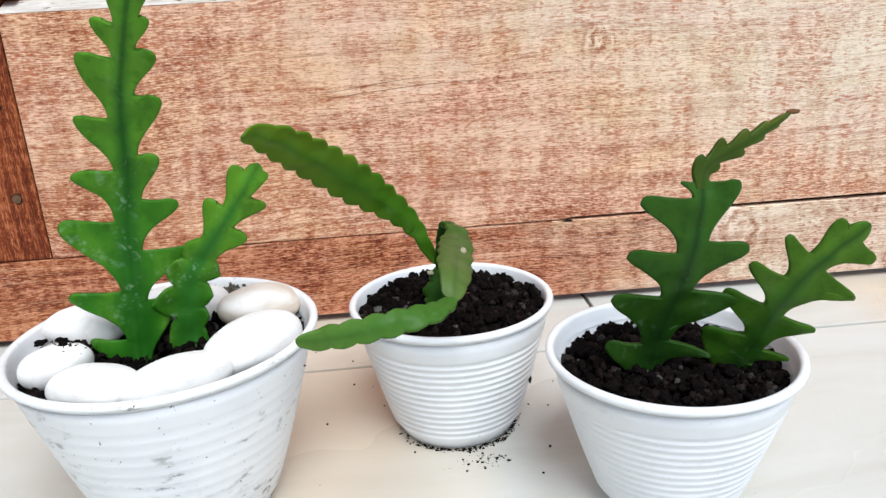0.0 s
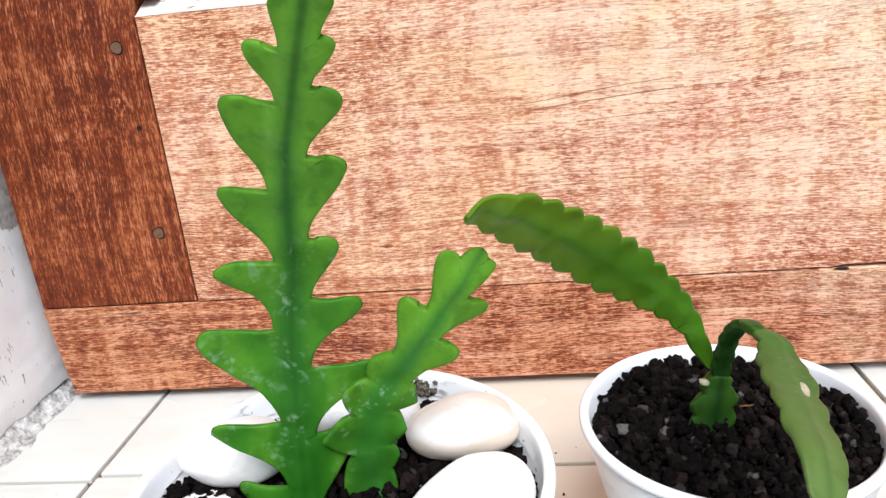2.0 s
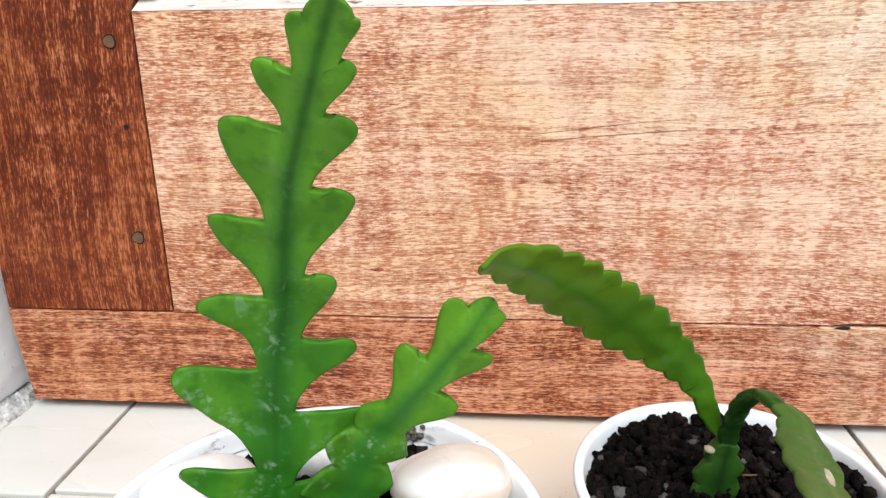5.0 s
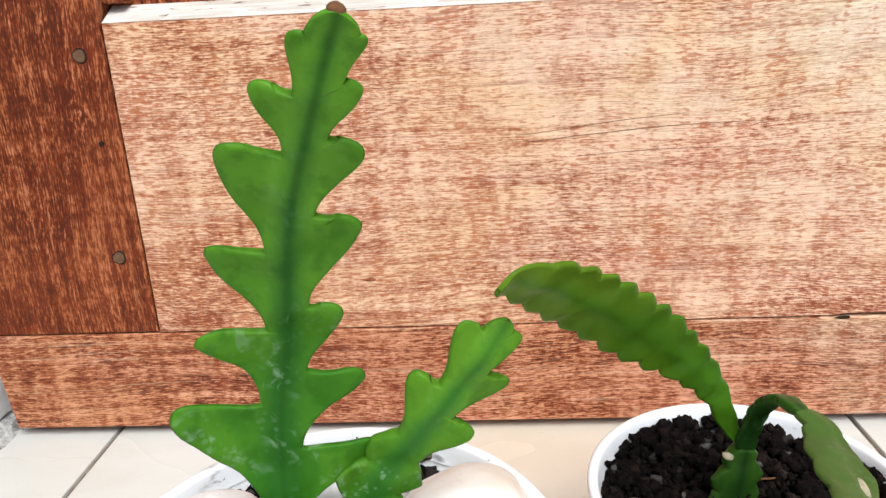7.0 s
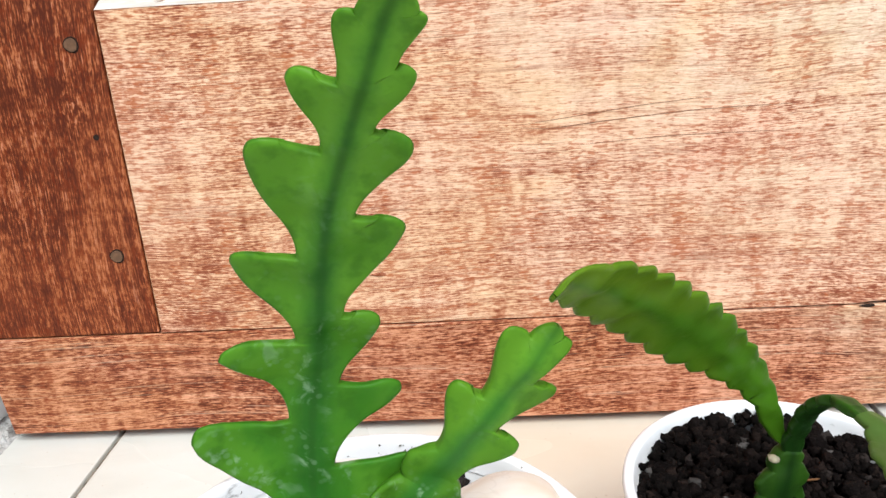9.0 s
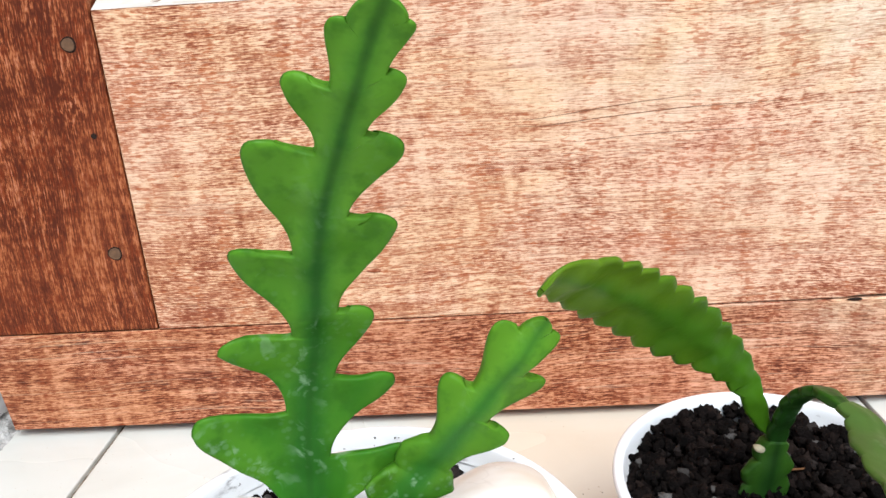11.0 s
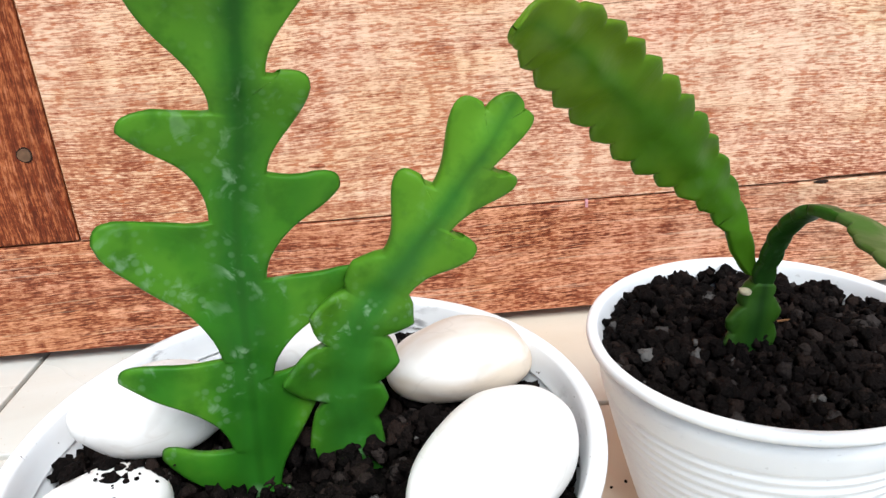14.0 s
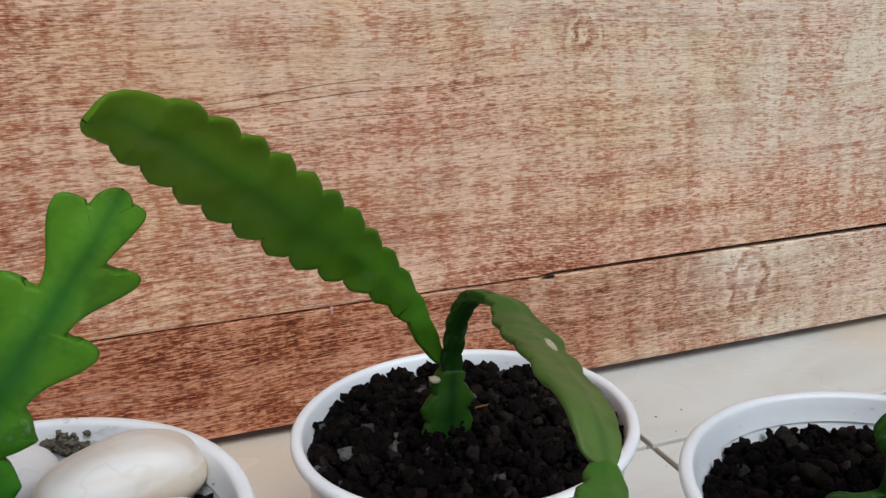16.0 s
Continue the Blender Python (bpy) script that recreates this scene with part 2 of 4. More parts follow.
def tile_glaze():
    m = Nodes("cream_floor_tile", 0.22)
    m.bsdf.inputs["Specular IOR Level"].default_value = 0.3
    along = m.axis(0)
    shift = m.tree.nodes.new("ShaderNodeVectorMath")
    shift.operation = "ADD"
    m.link(m.coord, shift.inputs[0])
    m.link(m.math("MULTIPLY", m.random(), 7.0), shift.inputs[1])
    m.coord = shift.outputs[0]
    veil = m.noise(m.scaled(5, 14, 5), 1.0, 4.0, 0.6, 0.8)
    stain = m.noise(m.scaled(3.0, 4.5, 3.0, (2, 5, 0)), 1.0, 3.0, 0.5)
    grit = m.noise(m.coord, 420.0, 2.0, 0.5)
    tone = m.ramp(veil, [(0.30, (0.53, 0.515, 0.465)), (0.52, (0.585, 0.585, 0.54)), (0.75, (0.62, 0.625, 0.595))])
    hump = m.math("MULTIPLY", m.step(along, 0.14, 0.32), m.math("SUBTRACT", 1.0, m.step(along, 0.42, 0.50)))
    warm = m.math("MULTIPLY_ADD", hump, 0.5, stain)
    tone = m.mix(m.math("MULTIPLY", m.step(warm, 0.68, 1.05), 0.62), tone, (0.62, 0.50, 0.36))
    tone = m.mix(m.step(grit, 0.72, 0.80), tone, (0.42, 0.34, 0.24))
    m.color(tone)
    m.link(m.math("MULTIPLY_ADD", stain, 0.25, 0.14), m.bsdf.inputs["Roughness"])
    m.bump(m.noise(m.coord, 30.0, 2.0), 0.08, 0.001)
    return m.mat


def grout():
    m = Nodes("dirty_grout", 0.9)
    n = m.noise(m.coord, 120.0, 4.0, 0.6)
    m.color(m.ramp(n, [(0.3, (0.06, 0.046, 0.032)), (0.55, (0.19, 0.155, 0.115)), (0.75, (0.40, 0.36, 0.30))]))
    m.bump(n, 0.5, 0.001)
    return m.mat


def pot_plastic(name, dirt):
    m = Nodes(name, 0.34)
    cloud = m.noise(m.coord, 22.0, 3.0, 0.5)
    tone = m.mix(m.step(cloud, 0.4, 0.75), (0.81, 0.825, 0.835), (0.74, 0.755, 0.77))
    scuff = m.noise(m.scaled(70, 70, 190), 1.0, 4.0, 0.65)
    speck = m.noise(m.coord, 330.0, 2.0, 0.5)
    where = m.step(m.noise(m.coord, 26.0, 2.0, 0.5, 0.6), 0.51, 0.64)
    tone = m.mix(m.math("MULTIPLY", m.math("MULTIPLY", m.step(scuff, 0.52, 0.68), where), dirt), tone, (0.26, 0.26, 0.26))
    tone = m.mix(m.math("MULTIPLY", m.step(speck, 0.71, 0.75), min(1.0, dirt * 1.1)), tone, (0.10, 0.09, 0.075))
    m.color(tone)
    m.bsdf.inputs["Subsurface Weight"].default_value = 0.12
    m.bsdf.inputs["Subsurface Radius"].default_value = (0.004, 0.004, 0.004)
    m.link(m.math("MULTIPLY_ADD", scuff, 0.3, 0.22), m.bsdf.inputs["Roughness"])
    m.bump(m.math("ADD", cloud, m.math("MULTIPLY", scuff, 0.25)), 0.12, 0.0015)
    return m.mat


def soil_dark():
    m = Nodes("black_volcanic_soil", 0.85)
    n = m.noise(m.coord, 420.0, 3.0, 0.6)
    tone = m.ramp(m.island(), [(0.0, (0.002, 0.0015, 0.0013)), (0.70, (0.0065, 0.0045, 0.004)), (0.90, (0.016, 0.0105, 0.0085)), (0.975, (0.030, 0.025, 0.023)), (1.0, (0.10, 0.095, 0.09))])
    m.color(m.mix(m.step(n, 0.50, 0.76), tone, (0.010, 0.0075, 0.0065)))
    m.bsdf.inputs["Specular IOR Level"].default_value = 0.06
    m.bump(n, 1.0, 0.0022)
    return m.mat


def stone_white(name, tan):
    m = Nodes(name, 0.64)
    m.bsdf.inputs["Specular IOR Level"].default_value = 0.25
    n = m.noise(m.scaled(30, 30, 60), 1.0, 4.0, 0.55)
    tone = m.mix(m.step(n, 0.40, 0.75), (0.84, 0.83, 0.81), (0.74, 0.72, 0.69))
    if tan:
        streak = m.noise(m.scaled(10, 40, 70), 1.0, 3.0, 0.5, 0.4)
        tone = m.mix(m.math("MULTIPLY_ADD", m.step(streak, 0.36, 0.62), 0.55, 0.18), tone, (0.60, 0.47, 0.33))
    vein = m.math("ABSOLUTE", m.math("SUBTRACT", m.noise(m.scaled(24, 34, 50, (3, 8, 1)), 1.0, 3.0, 0.55, 0.6), 0.5))
    tone = m.mix(m.math("MULTIPLY", m.math("SUBTRACT", 1.0, m.step(vein, 0.002, 0.016)), 0.14), tone, (0.45, 0.39, 0.32))
    m.color(tone)
    m.bsdf.inputs["Subsurface Weight"].default_value = 0.08
    m.bsdf.inputs["Subsurface Radius"].default_value = (0.003, 0.003, 0.003)
    m.bump(m.noise(m.coord, 240.0, 3.0), 0.12, 0.0008)
    return m.mat


def cactus_skin(name, wing, rib, paler, spots, glow=0.45, midline=0.35, mottled=0.45):
    """Thin wings with a broad darker midrib, lighter and yellower green towards the tip, pale dried water marks."""
    m = Nodes(name, 0.36)
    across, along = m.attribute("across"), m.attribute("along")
    blot = m.noise(m.coord, 42.0, 3.0, 0.55)
    mottle = m.noise(m.coord, 130.0, 3.0, 0.6)
    # deep green near the base, lighter and yellower towards tip and margins
    tipward = m.step(m.math("MULTIPLY_ADD", blot, 0.7, m.math("MULTIPLY", along, 0.75)), 0.45, 1.0)
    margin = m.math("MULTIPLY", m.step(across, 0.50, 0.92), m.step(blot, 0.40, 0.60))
    leaf = m.mix(m.math("MAXIMUM", tipward, m.math("MULTIPLY", margin, 0.6)), wing, paler)
    # the dark midrib is broader low on the stem
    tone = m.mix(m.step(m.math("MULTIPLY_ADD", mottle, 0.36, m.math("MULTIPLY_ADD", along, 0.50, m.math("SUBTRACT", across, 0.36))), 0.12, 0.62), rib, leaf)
    tone = m.mix(m.math("MULTIPLY", m.step(mottle, 0.46, 0.68), mottled), tone, tuple(c * 0.6 for c in wing))
    if midline:
        tone = m.mix(m.math("MULTIPLY", m.math("SUBTRACT", 1.0, m.step(across, 0.02, 0.12)), midline), tone, tuple(c * 0.5 for c in rib))
    edge = m.step(across, 0.93, 1.0)
    tone = m.mix(m.math("MULTIPLY", edge, 0.5), tone, tuple(c * 0.7 for c in rib))
    mark = m.noise(m.coord, 175.0, 3.0, 0.55, 0.5)
    zone = m.math("MULTIPLY", m.step(m.noise(m.coord, 46.0, 2.0), 0.48, 0.64), m.math("SUBTRACT", 1.0, m.math("MULTIPLY", m.step(along, 0.30, 0.75), 0.85)))
    drop = m.math("SUBTRACT", 1.0, m.step(m.voronoi(m.coord, 260.0), 0.18, 0.36))
    splash = m.math("MAXIMUM", m.step(mark, 0.54, 0.70), m.math("MULTIPLY", drop, 0.35))
    tone = m.mix(m.math("MULTIPLY", m.math("MULTIPLY", splash, zone), spots), tone, (0.36, 0.52, 0.34))
    m.color(tone)
    m.link(m.math("MULTIPLY_ADD", mark, 0.35, 0.20), m.bsdf.inputs["Roughness"])
    m.bsdf.inputs["Specular IOR Level"].default_value = 0.13
    m.bump(m.math("ADD", m.noise(m.coord, 90.0, 3.0), m.math("MULTIPLY", mottle, 0.5)), 0.28, 0.0013)
    thin = m.tree.nodes.new("ShaderNodeBsdfTranslucent")
    m.put(thin.inputs[0], m.mix(0.5, tone, tuple(min(1.0, c * 2.0) for c in paler)))
    both = m.tree.nodes.new("ShaderNodeMixShader")
    m.put(both.inputs[0], m.math("MULTIPLY", m.step(across, 0.08, 0.6), glow))
    m.link(m.bsdf.outputs[0], both.inputs[1])
    m.link(thin.outputs[0], both.inputs[2])
    m.link(both.outputs[0], m.tree.nodes["Material Output"].inputs["Surface"])
    return m.mat


def plain(name, c, rough):
    m = Nodes(name, rough)
    n = m.noise(m.coord, 300.0, 3.0)
    m.bsdf.inputs["Specular IOR Level"].default_value = 0.2
    m.color(m.mix(m.step(n, 0.35, 0.7), tuple(v * 0.7 for v in c), c))
    m.bump(n, 0.3, 0.001)
    return m.mat


WHITE_BEVEL, PLASTER, MORTAR, TILE, GROUT = old_white_wood(), plaster("white_limewash", False), mortar(), tile_glaze(), grout()
PLASTER_BROKEN = plaster("broken_white_limewash", True)
POT_SCUFFED, POT_CLEAN = pot_plastic("scuffed_white_plastic", 1.0), pot_plastic("clean_white_plastic", 0.16)
SOIL, STONE, STONE_TAN = soil_dark(), stone_white("white_stone", False), stone_white("tan_white_stone", True)
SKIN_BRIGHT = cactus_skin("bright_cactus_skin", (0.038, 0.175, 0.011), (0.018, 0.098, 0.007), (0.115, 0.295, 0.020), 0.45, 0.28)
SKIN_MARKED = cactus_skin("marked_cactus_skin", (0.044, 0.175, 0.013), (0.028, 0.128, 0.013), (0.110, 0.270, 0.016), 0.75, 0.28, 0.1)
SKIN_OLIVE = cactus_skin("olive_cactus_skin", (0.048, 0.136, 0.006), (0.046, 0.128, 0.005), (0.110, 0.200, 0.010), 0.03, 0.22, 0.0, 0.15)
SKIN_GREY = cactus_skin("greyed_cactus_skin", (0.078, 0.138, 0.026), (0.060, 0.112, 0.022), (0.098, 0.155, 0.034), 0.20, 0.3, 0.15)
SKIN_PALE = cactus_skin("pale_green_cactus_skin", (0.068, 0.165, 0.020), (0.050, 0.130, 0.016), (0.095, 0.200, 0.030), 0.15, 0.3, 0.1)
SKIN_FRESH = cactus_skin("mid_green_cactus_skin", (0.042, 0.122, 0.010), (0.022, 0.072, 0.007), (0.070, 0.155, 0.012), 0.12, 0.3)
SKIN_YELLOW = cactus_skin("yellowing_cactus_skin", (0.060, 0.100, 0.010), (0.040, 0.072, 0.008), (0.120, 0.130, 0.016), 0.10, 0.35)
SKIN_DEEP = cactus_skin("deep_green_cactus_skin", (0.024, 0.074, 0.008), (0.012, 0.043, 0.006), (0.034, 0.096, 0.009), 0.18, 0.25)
PEG_WOOD = plain("grey_wooden_peg", (0.16, 0.088, 0.050), 0.7)
CAVITY = plain("dark_cavity", (0.025, 0.015, 0.010), 0.9)
CRACK = plain("split_wood", (0.26, 0.125, 0.07), 0.8)
DRY = plain("withered_brown", (0.16, 0.075, 0.03), 0.8)
CALLUS = plain("dry_callus", (0.46, 0.41, 0.28), 0.8)
MUD = plain("dried_dark_mud", (0.13, 0.115, 0.085), 0.9)
PINK = plain("faded_pink_fleck", (0.62, 0.30, 0.33), 0.7)


# ---- building helpers ----
def mesh_object(name, bm, material, smooth=False):
    me = bpy.data.meshes.new(name)
    bmesh.ops.recalc_face_normals(bm, faces=bm.faces)
    bm.to_mesh(me)
    bm.free()
    for p in me.polygons:
        p.use_smooth = smooth
    me.materials.append(material)
    return new(name, me)


def part(name, bm, material, parent, label="", smooth=False):
    ob = mesh_object(name, bm, material, smooth)
    ob.parent = parent
    if label:
        tagged(ob, label)
    return ob


def raw_mesh(name, verts, faces, material, smooth=True):
    me = bpy.data.meshes.new(name)
    me.from_pydata(verts, [], faces)
    me.update()
    for p in me.polygons:
        p.use_smooth = smooth
    me.materials.append(material)
    return new(name, me)


def empty(name, at):
    ob = new(name)
    ob.location = at
    ob.empty_display_size = 0.02
    return ob


def box(x0, x1, y0, y1, z0, z1, bevel=0.0, segments=2):
    bm = bmesh.new()
    bmesh.ops.create_cube(bm, size=1.0)
    for v in bm.verts:
        v.co = ((x0 + x1) / 2 + v.co.x * (x1 - x0), (y0 + y1) / 2 + v.co.y * (y1 - y0), (z0 + z1) / 2 + v.co.z * (z1 - z0))
    if bevel:
        bmesh.ops.bevel(bm, geom=bm.edges[:], offset=bevel, segments=segments, affect="EDGES", profile=0.6)
    return bm


def prism(profile, x0, x1):
    """A bar along x with the (y, z) profile."""
    bm = bmesh.new()
    a = [bm.verts.new((x0, y, z)) for y, z in profile]
    b = [bm.verts.new((x1, y, z)) for y, z in profile]
    n = len(profile)
    bm.faces.new(a)
    bm.faces.new(b[::-1])
    for i in range(n):
        bm.faces.new((a[i], b[i], b[(i + 1) % n], a[(i + 1) % n]))
    return bm


def lathe(profile, segments, wobble=None):
    """A closed ring of (radius, height) points turned about z."""
    bm = bmesh.new()
    rings = []
    for i in range(segments):
        a = 2 * math.pi * i / segments
        k = wobble(a) if wobble else 1.0
        rings.append([bm.verts.new((r * k * math.cos(a), r * k * math.sin(a), z)) for r, z in profile])
    n = len(profile)
    for i in range(segments):
        p, q = rings[i], rings[(i + 1) % segments]
        for j in range(n - 1):
            bm.faces.new((p[j], q[j], q[j + 1], p[j + 1]))
    return bm


def curve_through(ctrl, n):
    pts = [Vector(p) for p in ctrl]
    pts = [2 * pts[0] - pts[1], *pts, 2 * pts[-1] - pts[-2]]
    out = []
    m = len(ctrl) - 1
    for i in range(m):
        a, b, c, d = pts[i:i + 4]
        for k in range(n):
            t = k / n
            out.append(0.5 * (2 * b + (c - a) * t + (2 * a - 5 * b + 4 * c - d) * t * t + (3 * b - a - 3 * c + d) * t ** 3))
    out.append(pts[-2])
    return out


# ---- floor: 60 cm cream tiles with dirty joints ----
JOINT_X, JOINT_Y, TILE_SIZE, JOINT = -0.052, -0.107, 0.575, 0.004
floor = tagged(mesh_object("floor", box(-12, 12, -14, 6, -0.3, -0.0035), GROUT), "dirty grout bed under the cream porch tiles", "floor", kind="structure")
tile_bm = box(0, TILE_SIZE - JOINT, 0, TILE_SIZE - JOINT, -0.012, 0.0, 0.0012)
tile_mesh = bpy.data.meshes.new("tile")
tile_bm.to_mesh(tile_mesh)
tile_bm.free()
tile_mesh.materials.append(TILE)
for i in range(-5, 7):
    for j in range(-7, 2):
        t = new("tile", tile_mesh)
        t.parent = floor
        t.location = (JOINT_X + i * TILE_SIZE + JOINT / 2, JOINT_Y + j * TILE_SIZE + JOINT / 2 - 0.006 * (i == -1), 0.0)

# ---- door ----
door = tagged(empty("door_1", (0.5, 0.02, 0.0)), "old weathered wooden door with a worn reddish stain", "door", kind="structure")


def door_part(name, bm, material, label=""):
    bmesh.ops.translate(bm, verts=bm.verts, vec=(-0.5, -0.02, 0.0))
    ob = part(name, bm, material, door, label)
    # material grain follows the door's own axes
    return ob


LEFT, RIGHT, RAIL_TOP, BOARD_TOP = -0.137, 1.35, 0.089, 0.3135
rail = prism([(0.0, 0.0085), (0.002, 0.0075), (0.037, 0.0075), (0.037, RAIL_TOP - 0.0006), (0.0015, RAIL_TOP - 0.0006), (0.0, RAIL_TOP - 0.0020)], LEFT, RIGHT)
for v in rail.verts:
    if v.co.x < 0 and v.co.z < 0.02:
        v.co.x += 0.007
door_part("bottom_rail", rail, WOOD_RAIL, "lower rail board with a worn lower corner")
board = bmesh.new()
low = RAIL_TOP + 0.0005
outline = [(0.0008, low), (0.25, low + 0.0002), (0.495, low + 0.0004), (0.505, low + 0.0018), (0.62, low + 0.0024), (0.86, low + 0.0032), (RIGHT, low + 0.003), (RIGHT, BOARD_TOP), (0.0008, BOARD_TOP)]
front = [board.verts.new((x, 0.0, z)) for x, z in outline]
back = [board.verts.new((x, 0.036, z)) for x, z in outline]
board.faces.new(front)
board.faces.new(back[::-1])
for k in range(len(outline)):
    n = (k + 1) % len(outline)
    board.faces.new((front[k], back[k], back[n], front[n]))
bmesh.ops.bevel(board, geom=[e for e in board.edges if all(abs(v.co.y) < 1e-6 for v in e.verts)], offset=0.0007, segments=2, affect="EDGES")
door_part("kick_board", board, WOOD_BOARD, "wide pale board with flaking reddish stain")
# unseen sheet added and coloured dark so the gap over the rail looks shaded
door_part("backing", box(LEFT + 0.01, RIGHT - 0.01, 0.008, 0.034, 0.02, BOARD_TOP - 0.03), CAVITY, "dark core behind the joints")


def crack(points, half):
    """A fine dark split in the board's face, thickest in its middle."""
    line = curve_through([(x, 0.0, z) for x, z in points], 10)
    bm = bmesh.new()
    rows = []
    for k, p in enumerate(line):
        h = half * (0.15 + math.sin(math.pi * k / (len(line) - 1))) * (1 + 0.4 * noise.noise(p * 300))
        rows.append([bm.verts.new((p.x, y, p.z + h * d)) for y, d in ((0.001, -1), (-0.0002, -0.8), (-0.0002, 0.8), (0.001, 1))])
    for a, b in zip(rows, rows[1:]):
        for j in range(3):
            bm.faces.new((a[j], b[j], b[j + 1], a[j + 1]))
    return bm



stile = box(LEFT, -0.0008, 0.0008, 0.037, RAIL_TOP + 0.0006, 2.03, 0.0012)
door_part("stile", stile, WOOD_STILE, "dark reddish upright door stile")
door_part("bevel", prism([(0.0, BOARD_TOP), (0.004, BOARD_TOP + 0.002), (0.021, BOARD_TOP + 0.0115), (0.021, BOARD_TOP)], 0.001, RIGHT), WHITE_BEVEL, "weathered whitish sloping panel bevel")
side_bevel = box(0.0, 0.016, 0.006, 0.03, BOARD_TOP + 0.012, 1.0, 0.003)
door_part("bevel", side_bevel, WOOD_STILE, "upright reddish panel bevel")
edges = [0.0, 0.225, 0.262, 0.50, 0.77, 1.06, RIGHT]
for a, b in zip(edges, edges[1:]):
    door_part("plank", box(a + 0.0009, b - 0.0009, 0.0195, 0.032, BOARD_TOP - 0.02, 1.02, 0.0009), WOOD_PANEL)
door_part("raised_field", prism([(0.012, BOARD_TOP + 0.044), (0.0155, BOARD_TOP + 0.0405), (0.0185, BOARD_TOP + 0.040), (0.0185, 0.96), (0.012, 0.955)], 0.056, RIGHT - 0.08), WOOD_PANEL, "raised inner field of the door panel")
door_part("lock_rail", box(0.0008, RIGHT, 0.0, 0.036, 1.021, 1.2, 0.001), WOOD_BOARD)
door_part("upper_panel", box(0.0008, RIGHT, 0.012, 0.03, 1.201, 1.9, 0.002), WOOD_PANEL)
door_part("top_rail", box(0.0008, RIGHT, 0.0, 0.036, 1.901, 2.03, 0.001), WOOD_BOARD)


def disc(x, z, r, depth, proud, segments=22):
    bm = bmesh.new()
    bmesh.ops.create_cone(bm, cap_ends=True, segments=segments, radius1=r, radius2=r * 0.88, depth=depth)
    for v in bm.verts:
        k = 1 + 0.05 * math.sin(3 * math.atan2(v.co.y, v.co.x) + x * 90)
        v.co = (x + v.co.x * k, 0.0008 - proud - (v.co.z - depth / 2), z + v.co.y * k)
    return bm


for px, pz in ((-0.0185, 0.2935), (-0.0195, 0.1500)):
    hole = door_part("peg_hole", disc(px, pz, 0.0058, 0.008, 0.0004), CAVITY, "dark ring round the peg")
    door_part("peg", disc(px, pz, 0.0047, 0.010, 0.0011), PEG_WOOD, "grey round wooden peg end").parent = hole
door_part("nail_hole", disc(-0.0155, 0.2340, 0.0022, 0.004, 0.0004), CAVITY, "small dark nail hole")
door_part("paint_fleck", box(0.3395, 0.3415, -0.0006, 0.001, 0.0835, 0.0895, 0.0004), PINK, "tiny pink paint fleck")


def gouge(x, z, w, h):
    bm = bmesh.new()
    bmesh.ops.create_icosphere(bm, subdivisions=2, radius=1.0)
    for v in bm.verts:
        v.co = (x + v.co.x * w, 0.0002 + v.co.y * 0.0010, z + v.co.z * h * (1 + 0.4 * v.co.x))
    return bm


for pts, half in (([(0.264, 0.2255), (0.283, 0.2240), (0.320, 0.2270), (0.380, 0.2310), (0.440, 0.2320)], 0.00024),
                  ([(0.268, 0.2275), (0.300, 0.2310), (0.340, 0.2355), (0.385, 0.2390)], 0.00020),
                  ([(0.300, 0.2120), (0.360, 0.2150), (0.430, 0.2150)], 0.00017),
                  ([(0.020, 0.1060), (0.060, 0.1040), (0.110, 0.1050)], 0.00017)):
    door_part("crack", crack(pts, half), CRACK)
door_part("gouge", gouge(0.163, 0.1275, 0.0060, 0.0016), wood("raw_gouge_wood", False, (0.10, 0.03, 0.015), (0.22, 0.07, 0.03), (0.34, 0.13, 0.07), 0.3), "small dark gouge in the board")

door_part("gouge", gouge(0.5025, 0.0878, 0.0055, 0.0013), CAVITY, "dark nick at the rail's top edge")

# ---- walls round the porch ----
wall_bm = bmesh.new()
NY, NZ = 90, 80
grid = []
for i in range(NY + 1):
    y = 0.16 - 1.0 * (i / NY) ** 1.3
    row = []
    for j in range(NZ + 1):
        z = 0.011 + 0.6 * (j / NZ) ** 1.5
        p = Vector((0.0, y * 14, z * 14))
        d = 0.0016 * noise.noise(p) + 0.0006 * noise.noise(p * 4)
        if y > -0.06:
            d += 0.0012 * noise.noise(Vector((9.0, y * 70, z * 85))) * min(1.0, (y + 0.06) / 0.03)
        if j < 8:
            d -= 0.005 * (1 - j / 8) * (0.6 + 0.8 * noise.noise(Vector((3.0, y * 60, z * 30))))
        ragged = 0.006 * noise.noise(Vector((7.0, y * 45, 0.0))) if j == 0 else 0.0
        row.append(wall_bm.verts.new((-0.149 + d, y, z + ragged)))
    grid.append(row)
for i in range(NY):
    for j in range(NZ):
        wall_bm.faces.new((grid[i][j], grid[i + 1][j], grid[i + 1][j + 1], grid[i][j + 1]))
rim_edges = [e for e in wall_bm.edges if e.is_boundary]
ext = bmesh.ops.extrude_edge_only(wall_bm, edges=rim_edges)
for v in [g for g in ext["geom"] if isinstance(g, bmesh.types.BMVert)]:
    v.co.x -= 0.2
tagged(mesh_object("wall_west", wall_bm, PLASTER_BROKEN, True), "rough white limewashed wall reveal beside the door", "wall", kind="structure")
tagged(mesh_object("wall_west_upper", box(-0.40, -0.152, -0.70, 0.16, 0.60, 2.7, 0.004), PLASTER), "white plastered wall above the rough reveal", "wall", kind="structure")
